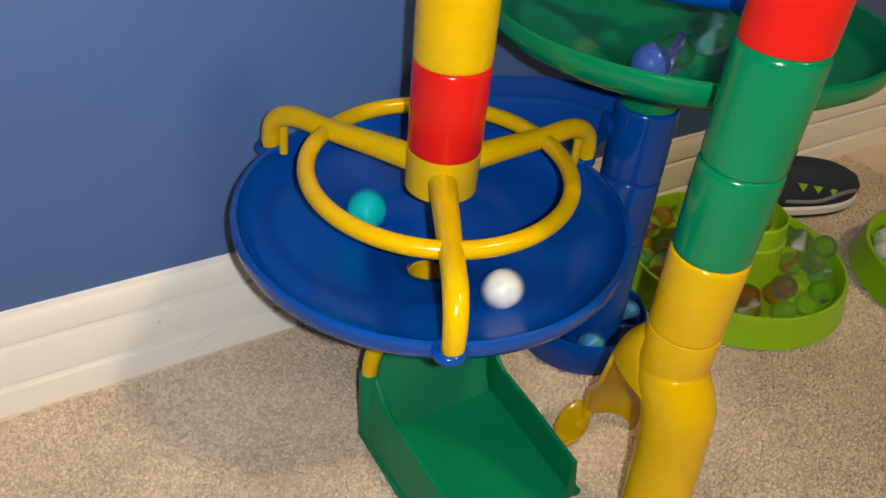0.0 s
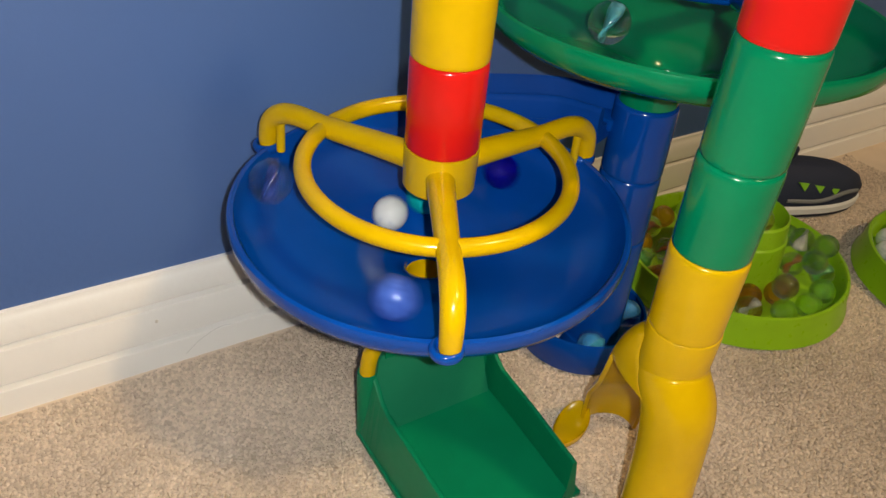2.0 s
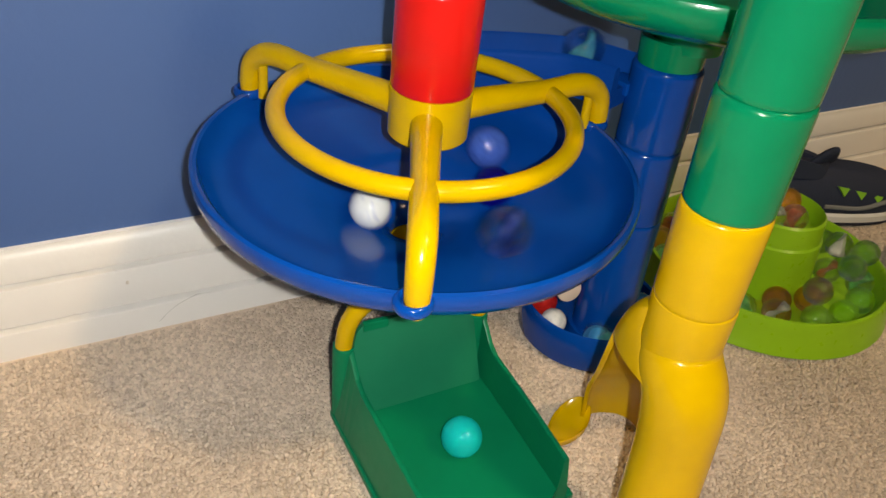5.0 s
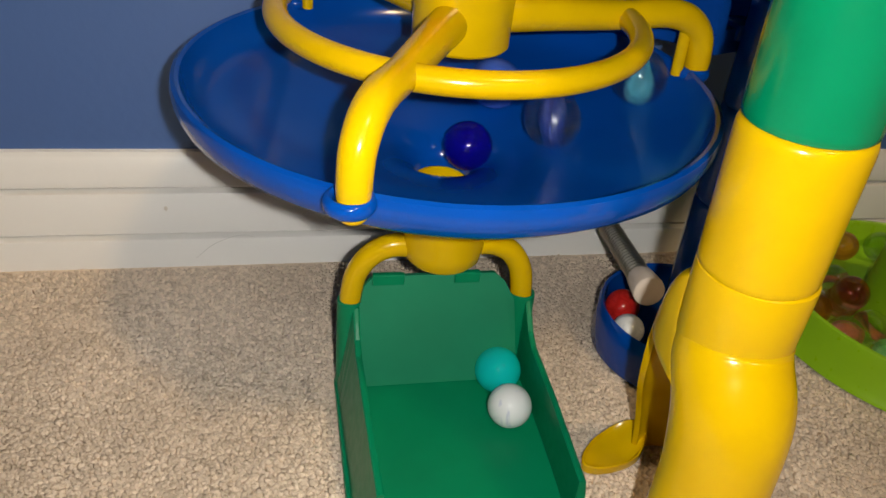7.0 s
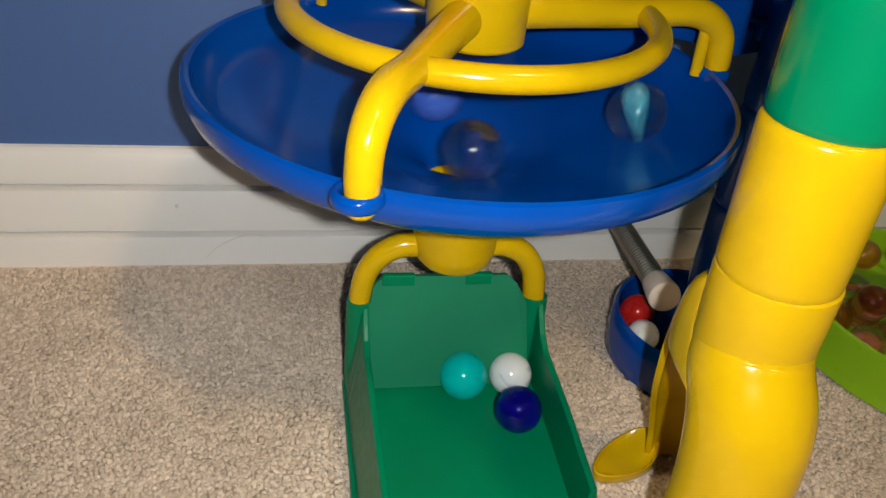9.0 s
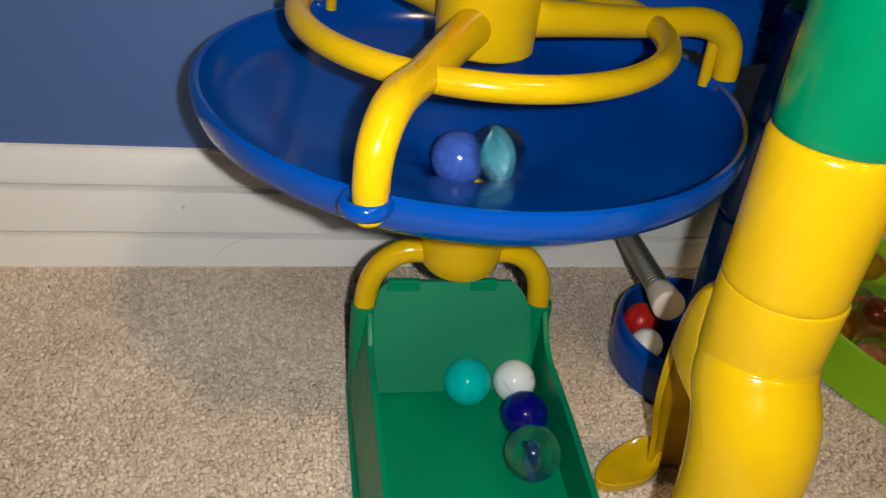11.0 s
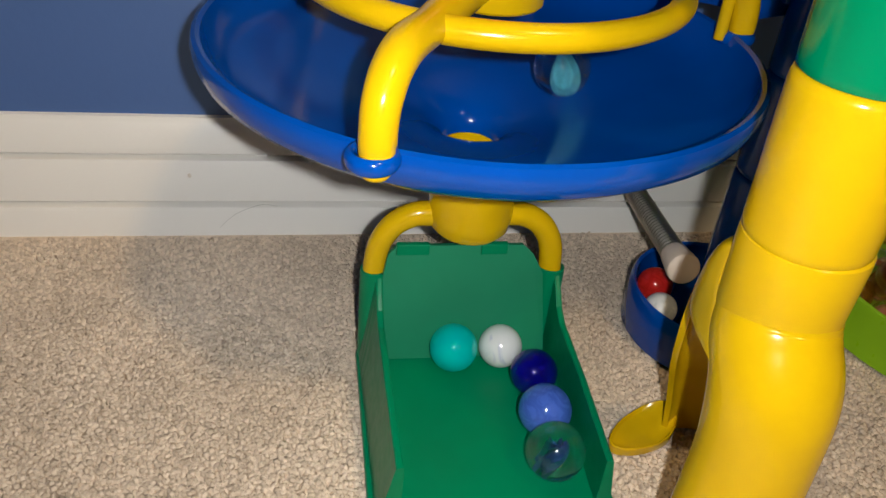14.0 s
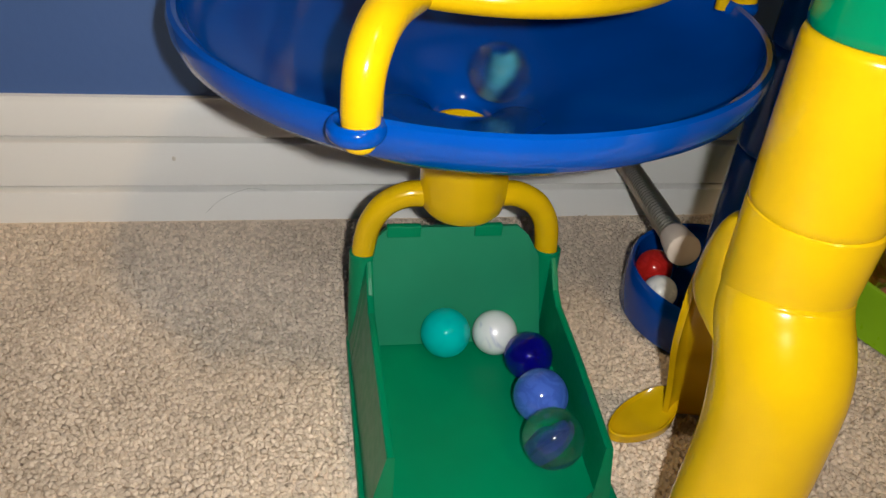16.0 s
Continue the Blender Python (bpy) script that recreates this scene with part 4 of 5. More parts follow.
    walk(M_K, roll([
        (0, 0.0428, 0.0579, 0.1339), (0.1, 0.0153, 0.0682, 0.1326), (0.2, -0.0194, 0.0619, 0.1293), (0.3, -0.0478, 0.0404, 0.1272), (0.4, -0.0519, 0.0051, 0.1228), (0.5, -0.0373, -0.0293, 0.12),
        (0.6, -0.0046, -0.0524, 0.1205), (0.7, 0.0316, -0.0541, 0.1233), (0.8, 0.0593, -0.0416, 0.1277), (0.9, 0.0656, -0.0098, 0.1269), (1, 0.0564, 0.0162, 0.126), (1.1, 0.0297, 0.0448, 0.126),
        (1.2, -0.0067, 0.0493, 0.1249), (1.3, -0.0316, 0.0376, 0.1239), (1.4, -0.0492, 0.0057, 0.1222), (1.5, -0.0391, -0.0248, 0.1199), (1.6, -0.0096, -0.046, 0.1192), (1.7, 0.0156, -0.0517, 0.1211),
        (1.8, 0.0427, -0.0396, 0.123), (1.9, 0.0563, -0.0095, 0.1243), (2, 0.0502, 0.0185, 0.1248), (2.1, 0.0258, 0.0411, 0.1245), (2.2, -0.0047, 0.0439, 0.1232), (2.3, -0.0271, 0.0315, 0.1216),
        (2.4, -0.0364, -0.0037, 0.1183), (2.5, -0.0176, -0.0238, 0.115), (2.6, 0.0153, -0.0435, 0.1194), (2.7, 0.0427, -0.0321, 0.1222), (2.8, 0.054, -0.007, 0.1238), (2.9, 0.0451, 0.0191, 0.1236),
        (3, 0.0134, 0.0372, 0.1218), (3.1, -0.015, 0.0275, 0.1188), (3.2, -0.0347, -0.0028, 0.1178), (3.3, -0.0217, -0.0265, 0.1165), (3.4, 0.005, -0.0377, 0.1172), (3.5, 0.0305, -0.024, 0.1184),
        (3.6, 0.0412, 0.0014, 0.1206), (3.7, 0.0283, 0.0281, 0.1215), (3.8, 0.0009, 0.0393, 0.1217), (3.9, -0.0203, 0.0323, 0.1208), (4, -0.0389, 0.0024, 0.1192), (4.1, -0.0262, -0.0297, 0.1178),
        (4.2, 0.0064, -0.0387, 0.1175), (4.3, 0.0325, -0.0184, 0.1183), (4.4, 0.0319, 0.014, 0.1194), (4.5, 0.0062, 0.0324, 0.1197), (4.6, -0.0232, 0.0232, 0.1188), (4.7, -0.0332, -0.0052, 0.1174),
        (4.8, -0.0168, -0.0296, 0.1163), (4.9, 0.0119, -0.0311, 0.1163), (5, 0.0297, -0.0096, 0.117), (5.1, 0.0234, 0.0169, 0.1177), (5.2, -0.0009, 0.0274, 0.1176), (5.3, -0.0233, 0.0146, 0.1166),
        (5.4, -0.0263, -0.0103, 0.1153), (5.5, -0.0087, -0.027, 0.1145), (5.6, 0.0146, -0.0231, 0.1145), (5.7, 0.025, -0.0028, 0.1151), (5.8, 0.0153, 0.017, 0.1155), (5.9, -0.0057, 0.0211, 0.1152),
        (6, -0.0209, 0.0072, 0.1142), (6.1, -0.0189, -0.0126, 0.1131), (6.2, -0.0025, -0.0225, 0.1126), (6.3, 0.0146, -0.0156, 0.1126), (6.4, 0.0133, 0.0066, 0.1113), (6.5, -0.0043, 0.0124, 0.1109),
        (6.6, -0.0166, -0.0166, 0.1131), (6.7, 0.0131, -0.0009, 0.1097), (6.8, 0.0166, 0.0093, 0.1136), (6.9, -0.0015, 0.0125, 0.1107), (7, 0.0075, -0.0005, 0.1058), (7.1, 0.0093, 0.0087, 0.1105),
        (7.2, 0.0055, 0.0014, 0.1046), (7.3, 0.0003, 0.0082, 0.1076), (7.4, -0.0002, 0.0077, 0.1072), (7.5, 0.0036, 0.0026, 0.1039), (7.6, 0.0033, 0.0011, 0.1025), (7.7, -0.0069, -0.0374, 0.1171),
        (7.8, -0.0071, -0.0245, 0.1135), (7.9, -0.0061, -0.0421, 0.1182), (8.03, 0, 0, 0.08), (8.1, -0.003, -0.018, 0.03), (8.2, -0.0168, -0.0738, 0.0186), (8.3, 0.0072, -0.0784, 0.0186),
        (8.4, 0.0241, -0.0742, 0.0186), (8.5, 0.0238, -0.0642, 0.0186), (8.6, 0.0238, -0.0514, 0.0186), (8.7, 0.0239, -0.0468, 0.0186), (8.8, 0.0235, -0.0442, 0.0186), (9, 0.0237, -0.0384, 0.0186),
        (11.5, 0.0252, -0.0368, 0.0186), (11.9, 0.0243, -0.0362, 0.0186), (12.1, 0.0241, -0.0411, 0.0186), (12.3, 0.0185, -0.0427, 0.0186), (12.5, 0.019, -0.0362, 0.0186), (13, 0.0256, -0.034, 0.0186),
        (13.5, 0.0254, -0.0349, 0.0186), (14.5, 0.0245, -0.033, 0.0186), (16, 0.0245, -0.033, 0.0186),
    ], 0))
    walk(M_P, roll([
        (0, 0.1066, -0.0075, 0.184), (0.2, 0.1131, -0.0026, 0.18), (0.3, 0.1001, 0.015, 0.158), (0.4, 0.0803, 0.0291, 0.157), (0.5, 0.0116, 0.0647, 0.1307), (0.6, -0.015, 0.0671, 0.1321),
        (0.7, -0.0382, 0.0605, 0.1338), (0.8, -0.0687, 0.0243, 0.1321), (0.9, -0.0712, -0.0214, 0.1302), (1, -0.0459, -0.0599, 0.1289), (1.1, 0.0021, -0.0725, 0.126), (1.2, 0.046, -0.0567, 0.1279),
        (1.3, 0.07, -0.0197, 0.1305), (1.4, 0.0653, 0.0271, 0.1319), (1.5, 0.0329, 0.0609, 0.1326), (1.6, -0.0131, 0.0673, 0.132), (1.7, -0.0502, 0.0515, 0.1333), (1.8, -0.0672, 0.0246, 0.1309),
        (1.9, -0.063, -0.0102, 0.1256), (2, -0.0403, -0.0423, 0.1229), (2.1, -0.0049, -0.065, 0.1238), (2.2, 0.0341, -0.0652, 0.1277), (2.3, 0.0604, -0.0347, 0.1273), (2.4, 0.0685, 0.0026, 0.129),
        (2.5, 0.0557, 0.0337, 0.1294), (2.6, 0.0304, 0.0541, 0.1292), (2.7, -0.0004, 0.0594, 0.1285), (2.8, -0.0289, 0.0497, 0.1273), (2.9, -0.0512, 0.0177, 0.1247), (3, -0.0482, -0.0168, 0.1222),
        (3.1, -0.0202, -0.0361, 0.1188), (3.2, 0.0117, -0.0584, 0.1229), (3.3, 0.0453, -0.0491, 0.1256), (3.4, 0.0659, -0.0301, 0.1294), (3.5, 0.0643, 0.0023, 0.1276), (3.6, 0.0433, 0.0375, 0.1273),
        (3.7, 0.0083, 0.0503, 0.1261), (3.8, -0.0233, 0.0393, 0.124), (3.9, -0.0479, 0.0143, 0.1235), (4, -0.0457, -0.0157, 0.1216), (4.1, -0.027, -0.0372, 0.12), (4.2, 0.0101, -0.0508, 0.1212),
        (4.3, 0.0457, -0.0193, 0.1226), (4.4, 0.0384, 0.0268, 0.1242), (4.5, -0.0037, 0.0451, 0.1243), (4.6, -0.0411, 0.02, 0.1228), (4.7, -0.04, -0.0243, 0.1208), (4.8, -0.0027, -0.0467, 0.1199),
        (4.9, 0.0356, -0.0277, 0.1208), (5, 0.04, 0.0139, 0.1223), (5.1, 0.0079, 0.0396, 0.1228), (5.2, -0.0303, 0.0265, 0.1217), (5.3, -0.0396, -0.0118, 0.1199), (5.4, -0.0127, -0.0397, 0.1187),
        (5.5, 0.0244, -0.0322, 0.1191), (5.6, 0.0378, 0.0024, 0.1204), (5.7, 0.0163, 0.0316, 0.1212), (5.8, -0.0191, 0.0292, 0.1205), (5.9, -0.0358, -0.0012, 0.1189), (6, -0.0194, -0.0309, 0.1176),
        (6.1, 0.0136, -0.033, 0.1176), (6.2, 0.0327, -0.0069, 0.1186), (6.3, 0.0212, 0.0224, 0.1194), (6.4, -0.0089, 0.0284, 0.1192), (6.5, -0.0296, 0.0068, 0.1179), (6.6, -0.0226, -0.0215, 0.1165),
        (6.7, 0.0043, -0.0305, 0.116), (6.8, 0.0245, -0.0298, 0.1187), (6.9, 0.0337, -0.0053, 0.1189), (7, 0.0217, 0.0235, 0.1198), (7.1, -0.0025, 0.0268, 0.1182), (7.2, -0.0185, 0.0136, 0.1157),
        (7.3, -0.0192, -0.0036, 0.1132), (7.4, 0.0098, -0.0197, 0.1134), (7.5, 0.026, -0.0197, 0.1176), (7.6, 0.037, 0.0003, 0.12), (7.7, 0.0186, 0.0232, 0.1191), (7.8, -0.0058, 0.0229, 0.1167),
        (7.9, -0.0185, 0.0044, 0.1136), (8, -0.0112, -0.0262, 0.1153), (8.1, 0.0149, -0.0238, 0.1155), (8.2, 0.0327, -0.0075, 0.1186), (8.3, 0.026, 0.0115, 0.118), (8.4, 0.0029, 0.024, 0.1171),
        (8.5, -0.0173, 0.0129, 0.1152), (8.6, -0.0127, -0.0098, 0.1109), (8.7, 0.0088, -0.0276, 0.1155), (8.8, 0.0257, -0.0102, 0.1163), (8.9, 0.0205, 0.0138, 0.1167), (9, -0.0059, 0.0197, 0.1154),
        (9.1, -0.0208, 0.0031, 0.1143), (9.2, -0.0065, -0.0209, 0.1131), (9.3, 0.0128, -0.0165, 0.1131), (9.4, 0.0186, 0.0017, 0.1135), (9.5, 0.0064, 0.0154, 0.1137), (9.6, -0.0111, 0.0121, 0.1131),
        (9.7, -0.0168, -0.004, 0.1121), (9.8, -0.0063, -0.0166, 0.1113), (9.9, 0.0092, -0.0141, 0.1112), (10, 0.0148, -0.0001, 0.1115), (10.1, 0.006, 0.0114, 0.1116), (10.2, -0.0077, 0.0097, 0.111),
        (10.3, -0.0129, -0.0024, 0.1101), (10.4, -0.0056, -0.0124, 0.1093), (10.5, 0.0062, -0.0113, 0.109), (10.6, 0.0109, -0.0012, 0.109), (10.7, 0.005, 0.0075, 0.1089), (10.8, -0.0048, 0.0069, 0.1083),
        (10.9, -0.0089, -0.0013, 0.1075), (11, -0.0043, -0.0085, 0.1068), (11.1, 0.0036, -0.0081, 0.1064), (11.2, 0.0069, -0.0017, 0.1061), (11.3, 0.0035, 0.0039, 0.1058), (11.4, -0.0011, -0.0252, 0.1141),
        (11.5, 0.0042, -0.0006, 0.1038), (11.6, -0.0076, -0.0406, 0.1186), (11.7, -0.0069, -0.0307, 0.1162), (11.8, -0.009, -0.0431, 0.1193), (11.9, 0, 0, 0.078), (12, 0.008, -0.02, 0.026),
        (12.1, 0.0048, -0.0569, 0.0193), (12.2, -0.0007, -0.0649, 0.0193), (12.3, 0.0053, -0.0617, 0.0193), (12.4, 0.0114, -0.0584, 0.0193), (12.5, 0.0166, -0.0581, 0.0193), (12.6, 0.0229, -0.0557, 0.0193),
        (12.8, 0.0242, -0.0575, 0.0193), (13, 0.0243, -0.0517, 0.0193), (13.5, 0.0242, -0.0537, 0.0193), (14.5, 0.0235, -0.0532, 0.0193), (16, 0.0235, -0.0532, 0.0193),
    ], 0))
    walk(M_C, roll([
        (0, 0.1144, -0.012, 0.19), (0.3, 0.1109, -0.0071, 0.184), (0.4, 0.1265, 0.002, 0.172), (0.5, 0.118, 0.012, 0.16), (0.6, 0.0929, 0.0201, 0.158), (0.7, 0.0703, 0.0351, 0.157),
        (0.8, 0.0116, 0.0646, 0.1311), (0.9, -0.0222, 0.0651, 0.1325), (1, -0.0487, 0.0524, 0.1336), (1.1, -0.0722, 0.0108, 0.1318), (1.2, -0.0664, -0.0337, 0.13), (1.3, -0.0408, -0.0633, 0.129),
        (1.4, 0.0099, -0.0749, 0.129), (1.5, 0.0547, -0.0501, 0.13), (1.6, 0.0669, 0.0008, 0.1287), (1.7, 0.0542, 0.0396, 0.1307), (1.8, 0.0207, 0.0646, 0.1321), (1.9, -0.022, 0.0659, 0.1331),
        (2, -0.0585, 0.0419, 0.1331), (2.1, -0.07, 0.0099, 0.1297), (2.2, -0.0604, -0.0259, 0.1258), (2.3, -0.0327, -0.0485, 0.1231), (2.4, 0.0081, -0.0669, 0.1249), (2.5, 0.0423, -0.0596, 0.1283),
        (2.6, 0.065, -0.0272, 0.1285), (2.7, 0.0673, 0.0072, 0.1293), (2.8, 0.0517, 0.0407, 0.1303), (2.9, 0.0211, 0.0609, 0.1306), (3, -0.0151, 0.062, 0.1302), (3.1, -0.0461, 0.0441, 0.129),
        (3.2, -0.0546, 0.0127, 0.1253), (3.3, -0.045, -0.0256, 0.1224), (3.4, -0.0156, -0.0471, 0.121), (3.5, 0.0185, -0.0599, 0.1241), (3.6, 0.0489, -0.0497, 0.1269), (3.7, 0.0642, -0.0259, 0.1281),
        (3.8, 0.0568, 0.0102, 0.1266), (3.9, 0.0329, 0.0407, 0.1266), (4, -0.0023, 0.0478, 0.1255), (4.1, -0.0315, 0.0352, 0.1245), (4.2, -0.0486, 0.004, 0.1231), (4.3, -0.0299, -0.0404, 0.1214),
        (4.4, 0.0176, -0.0469, 0.1215), (4.5, 0.0471, -0.0096, 0.1231), (4.6, 0.0302, 0.0345, 0.1247), (4.7, -0.016, 0.0424, 0.1245), (4.8, -0.0461, 0.0069, 0.1227), (4.9, -0.0311, -0.0368, 0.121),
        (5, 0.0139, -0.046, 0.1209), (5.1, 0.0446, -0.0123, 0.1224), (5.2, 0.0313, 0.0309, 0.124), (5.3, -0.0124, 0.0414, 0.1239), (5.4, -0.0435, 0.0095, 0.1223), (5.5, -0.0319, -0.0332, 0.1206),
        (5.6, 0.0105, -0.0449, 0.1204), (5.7, 0.0419, -0.0147, 0.1218), (5.8, 0.0319, 0.0274, 0.1233), (5.9, -0.009, 0.0402, 0.1233), (6, -0.0407, 0.0118, 0.1218), (6.1, -0.0324, -0.0297, 0.1201),
        (6.2, 0.0072, -0.0435, 0.1198), (6.3, 0.039, -0.0168, 0.1211), (6.4, 0.0349, 0.02, 0.1224), (6.5, 0.0034, 0.0387, 0.1227), (6.6, -0.03, 0.0251, 0.1217), (6.7, -0.0392, -0.0093, 0.1201),
        (6.8, -0.0176, -0.0371, 0.1191), (6.9, 0.011, -0.0367, 0.1185), (7, 0.0338, -0.0078, 0.1193), (7.1, 0.0225, 0.021, 0.1197), (7.2, -0.0056, 0.0275, 0.119), (7.3, -0.0253, 0.0094, 0.1173),
        (7.4, -0.0218, -0.0149, 0.1155), (7.5, -0.0076, -0.0343, 0.1176), (7.6, 0.0203, -0.0238, 0.1172), (7.7, 0.0298, -0.003, 0.1181), (7.8, 0.0107, 0.0246, 0.1185), (7.9, -0.0202, 0.0165, 0.1175),
        (8, -0.023, -0.0138, 0.1157), (8.1, -0.0056, -0.0226, 0.114), (8.2, 0.014, -0.0109, 0.1124), (8.3, 0.0079, 0.0174, 0.1153), (8.4, -0.0092, 0.0123, 0.1131), (8.5, -0.0107, -0.0091, 0.1104),
        (8.6, 0.0119, -0.0144, 0.1126), (8.7, 0.0173, 0.0001, 0.1132), (8.8, 0.0006, 0.0136, 0.1125), (8.9, -0.0148, -0.0023, 0.1115), (9, -0.0008, -0.0226, 0.1137), (9.1, 0.0144, 0.0012, 0.1119),
        (9.2, 0.0013, 0.0133, 0.1124), (9.3, -0.0135, 0.002, 0.1113), (9.4, -0.0055, -0.0132, 0.1101), (9.5, 0.0096, -0.0083, 0.1098), (9.6, 0.0075, 0.006, 0.1096), (9.7, -0.0055, 0.0064, 0.1088),
        (9.8, -0.0077, -0.005, 0.1076), (9.95, 0, 0, 0.08), (10.05, 0, -0.013, 0.045), (10.2, 0.008, -0.06, 0.0197), (10.4, 0.018, -0.076, 0.0197), (10.8, 0.023, -0.062, 0.0197),
        (11.3, 0.0228, -0.0559, 0.0197), (11.9, 0.0226, -0.0571, 0.0197), (12.1, 0.0215, -0.0663, 0.0197), (12.2, 0.0249, -0.0763, 0.0197), (12.5, 0.0133, -0.0793, 0.0197), (12.7, 0.0086, -0.0777, 0.0197),
        (12.8, 0.012, -0.0718, 0.0197), (12.9, 0.0128, -0.0703, 0.0197), (13, 0.0142, -0.0697, 0.0197), (13.3, 0.0249, -0.0696, 0.0197), (13.5, 0.0222, -0.072, 0.0197), (14.5, 0.0225, -0.0719, 0.0197),
        (16, 0.0225, -0.0719, 0.0197),
    ], 31))
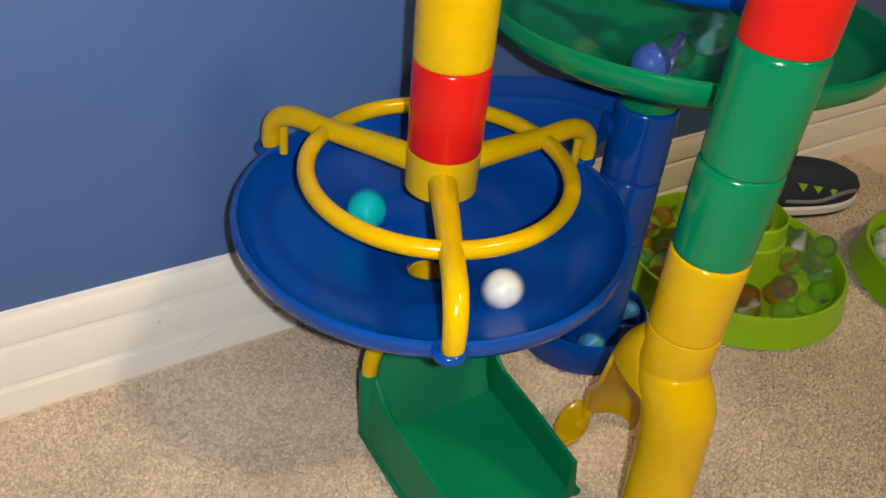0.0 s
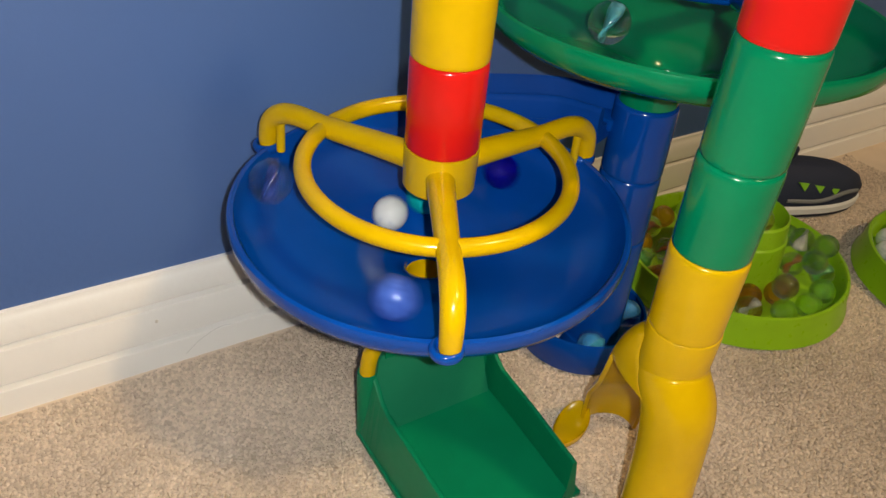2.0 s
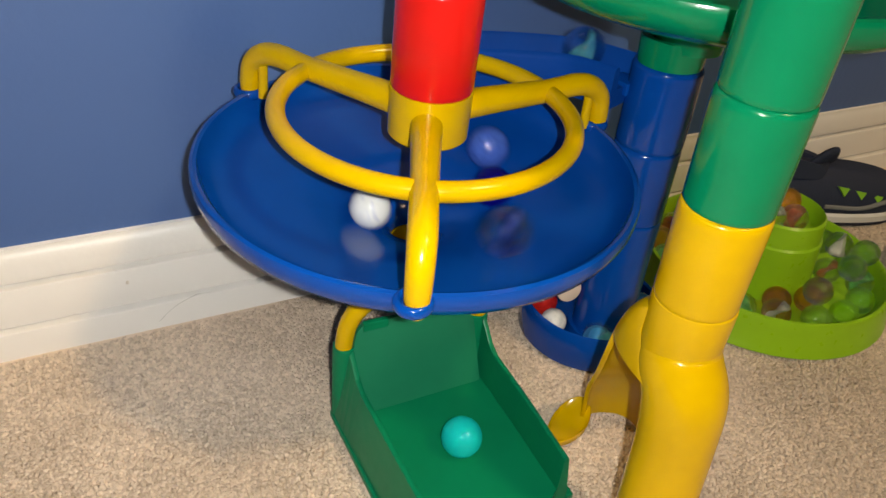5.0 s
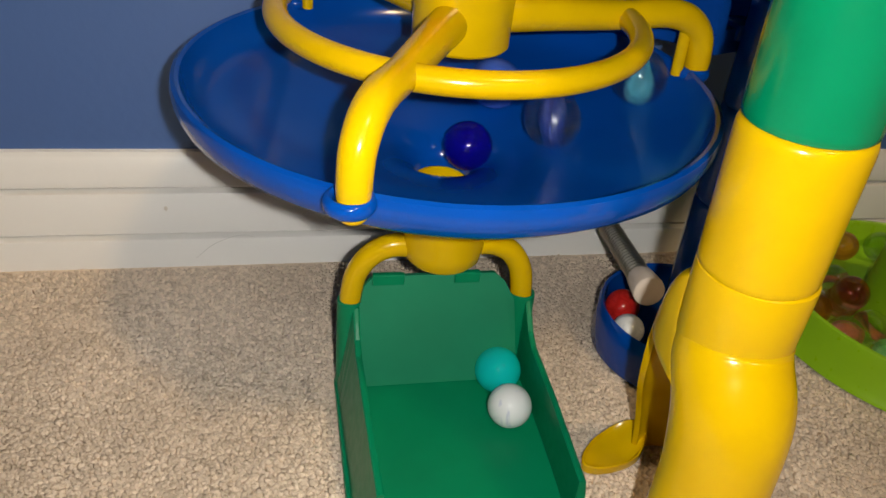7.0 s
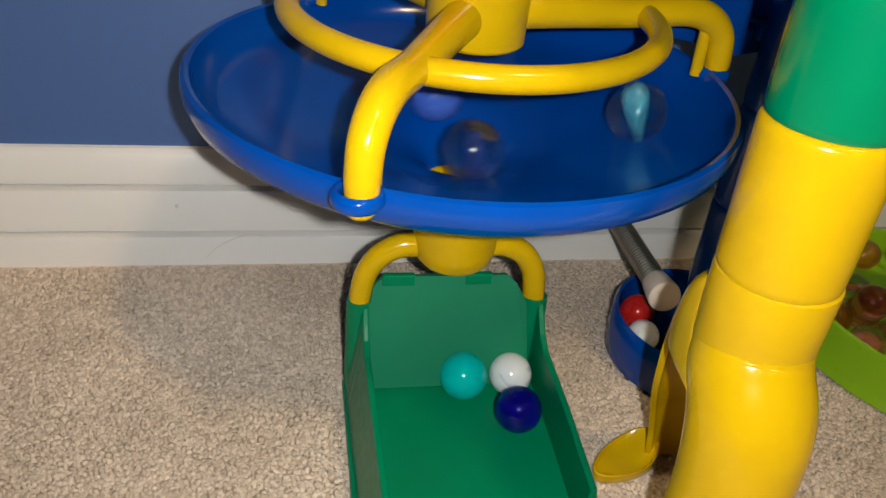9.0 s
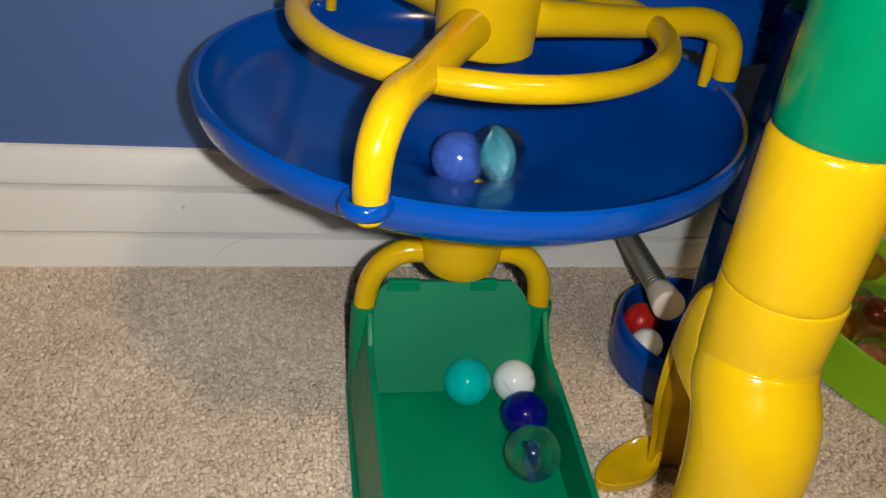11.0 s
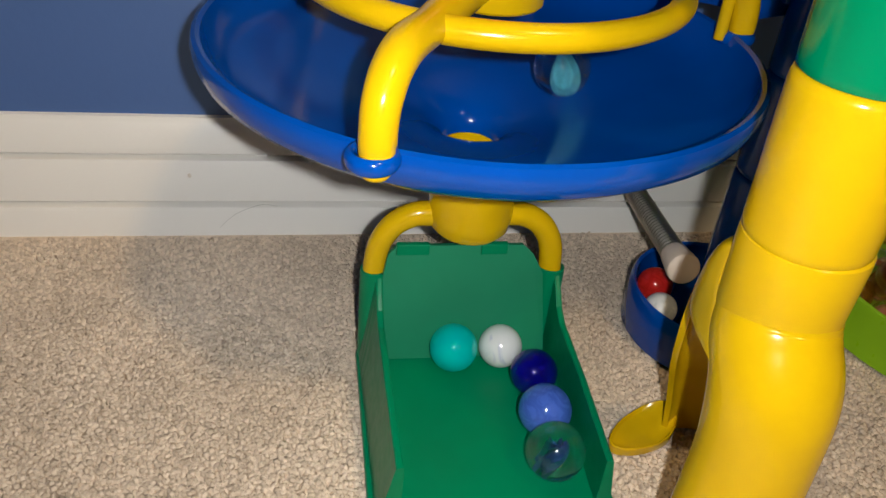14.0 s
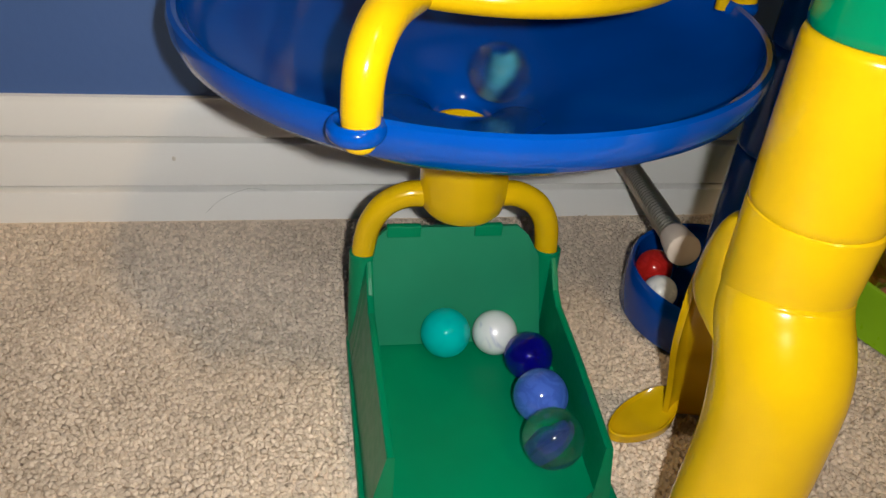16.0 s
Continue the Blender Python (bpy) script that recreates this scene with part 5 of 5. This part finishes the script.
    walk(M_T, roll([
        (0, 0.1306, -0.0165, 0.198), (0.3, 0.1124, 0.024, 0.198), (0.5, 0.1316, -0.0127, 0.191), (0.8, 0.1252, 0.0148, 0.198), (1, 0.0881, 0.002, 0.198), (1.3, 0.1152, -0.0088, 0.189),
        (1.5, 0.091, -0.0087, 0.198), (2, 0.0918, 0.0079, 0.198), (2.5, 0.0924, -0.0255, 0.198), (3, 0.1044, -0.021, 0.198), (3.3, 0.1036, -0.0095, 0.198), (3.5, 0.1139, -0.0017, 0.191),
        (3.8, 0.1082, -0.0035, 0.189), (4, 0.1125, -0.0052, 0.189), (4.2, 0.1048, -0.009, 0.187), (4.6, 0.1265, 0.002, 0.176), (4.8, 0.118, 0.012, 0.16), (5, 0.095, 0.03, 0.157),
        (5.2, 0.07, 0.046, 0.157), (5.4, 0.0135, 0.0623, 0.1304), (5.5, -0.0421, 0.0497, 0.1297), (5.6, -0.0677, -0.002, 0.1276), (5.7, -0.0435, -0.055, 0.1259), (5.8, 0.0136, -0.0698, 0.126),
        (5.9, 0.0616, -0.0346, 0.1281), (6, 0.0646, 0.0255, 0.1312), (6.1, 0.0193, 0.0661, 0.1331), (6.2, -0.0415, 0.0566, 0.1328), (6.3, -0.0618, 0.0366, 0.1327), (6.4, -0.0691, 0.0093, 0.1289),
        (6.5, -0.0615, -0.0244, 0.1261), (6.6, -0.0295, -0.0453, 0.1221), (6.7, 0.0074, -0.0585, 0.1231), (6.8, 0.0391, -0.0638, 0.1295), (6.9, 0.0645, -0.0258, 0.1282), (7, 0.0688, 0.0058, 0.1297),
        (7.1, 0.0581, 0.0401, 0.1332), (7.2, 0.0326, 0.0613, 0.1334), (7.3, 0.0006, 0.0688, 0.133), (7.4, -0.0312, 0.0611, 0.132), (7.5, -0.0517, 0.0201, 0.1256), (7.6, -0.0519, -0.0006, 0.1236),
        (7.7, -0.0372, -0.0362, 0.122), (7.8, 0.0012, -0.0523, 0.1216), (7.9, 0.0354, -0.054, 0.125), (8, 0.0589, -0.0454, 0.1305), (8.1, 0.0639, -0.0088, 0.1275), (8.2, 0.0502, 0.0309, 0.1279),
        (8.3, 0.0166, 0.0513, 0.1274), (8.4, -0.0194, 0.046, 0.1258), (8.5, -0.0418, 0.021, 0.1235), (8.6, -0.0501, -0.0001, 0.1232), (8.7, -0.0435, -0.0237, 0.1219), (8.8, -0.0048, -0.0476, 0.1206),
        (8.9, 0.0296, -0.0392, 0.1217), (9, 0.0538, -0.0154, 0.1249), (9.1, 0.0591, 0.0078, 0.127), (9.2, 0.0492, 0.0386, 0.1292), (9.3, -0.005, 0.0587, 0.1288), (9.4, -0.0503, 0.0275, 0.1264),
        (9.5, -0.0507, -0.0249, 0.1236), (9.6, -0.01, -0.0537, 0.122), (9.7, 0.0344, -0.0378, 0.1223), (9.8, 0.0461, 0.0052, 0.1234), (9.9, 0.0192, 0.0374, 0.1237), (10, -0.0199, 0.034, 0.1224),
        (10.1, -0.0381, 0.0023, 0.1202), (10.2, -0.0235, -0.0284, 0.1183), (10.3, 0.0075, -0.0335, 0.1175), (10.4, 0.0274, -0.0128, 0.1176), (10.5, 0.0223, 0.0128, 0.1175), (10.6, 0.0007, 0.0221, 0.1166),
        (10.7, -0.0169, 0.0109, 0.115), (10.8, -0.0173, -0.0072, 0.1129), (10.9, -0.0046, -0.0162, 0.1113), (11, 0.0076, -0.0114, 0.1101), (11.1, 0.0095, -0.001, 0.1086), (11.2, 0.0036, 0.0042, 0.1067),
        (11.3, -0.0014, 0.0022, 0.104), (11.4, 0.0206, -0.0266, 0.1178), (11.5, 0.0366, 0.0061, 0.1208), (11.6, 0.0303, 0.039, 0.1258), (11.7, -0.0186, 0.0404, 0.1242), (11.8, -0.0414, 0.0027, 0.1211),
        (11.9, -0.0219, -0.0315, 0.1185), (12, 0.0037, -0.029, 0.1159), (12.1, 0.0269, -0.0316, 0.1199), (12.2, 0.0366, -0.0153, 0.1203), (12.3, 0.0237, 0.0101, 0.1174), (12.4, -0.008, 0.0197, 0.1161),
        (12.5, -0.0355, 0.0083, 0.12), (12.6, -0.0246, -0.0295, 0.1186), (12.7, -0.0003, -0.0262, 0.1149), (12.8, 0.0269, -0.0071, 0.117), (12.9, 0.0263, 0.0134, 0.119), (13, 0.0115, 0.0261, 0.1193),
        (13.1, -0.0115, 0.0124, 0.1138), (13.2, -0.0113, -0.0199, 0.1139), (13.3, 0.0103, -0.0244, 0.1152), (13.4, 0.0227, -0.0174, 0.1166), (13.5, 0.0159, 0.0096, 0.1146), (13.6, -0.0094, 0.0219, 0.1171),
        (13.7, -0.0174, 0.0079, 0.1144), (13.8, -0.0072, 0.0005, 0.1071), (13.9, 0.0183, -0.0162, 0.115), (14, 0.0293, 0.0066, 0.1188), (14.1, 0.0154, 0.0125, 0.1153), (14.2, -0.0106, 0.0061, 0.111),
        (14.3, -0.0127, -0.028, 0.1164), (14.4, 0.0017, -0.0316, 0.1167), (14.5, 0.0168, -0.0006, 0.1129), (14.6, 0.003, 0.0205, 0.1161), (14.7, -0.0114, 0.0117, 0.1135), (14.8, -0.0015, 0.0033, 0.105),
        (14.9, 0.0199, -0.0126, 0.115), (15, 0.0229, 0.0038, 0.116), (15.1, 0.0002, 0.0114, 0.1112), (15.2, -0.015, -0.0089, 0.1121), (15.3, 0.0046, 0.0004, 0.105), (15.4, 0.0142, 0.0021, 0.1119),
        (15.5, -0.0007, 0.0168, 0.1142), (15.6, -0.0111, 0.0079, 0.1119), (15.7, 0.0107, -0.0016, 0.1094), (15.8, 0.014, 0.0095, 0.1138), (15.9, -0.0017, 0.0092, 0.1098), (16, 0.0103, 0.0013, 0.1095),
    ], 31))


motions()
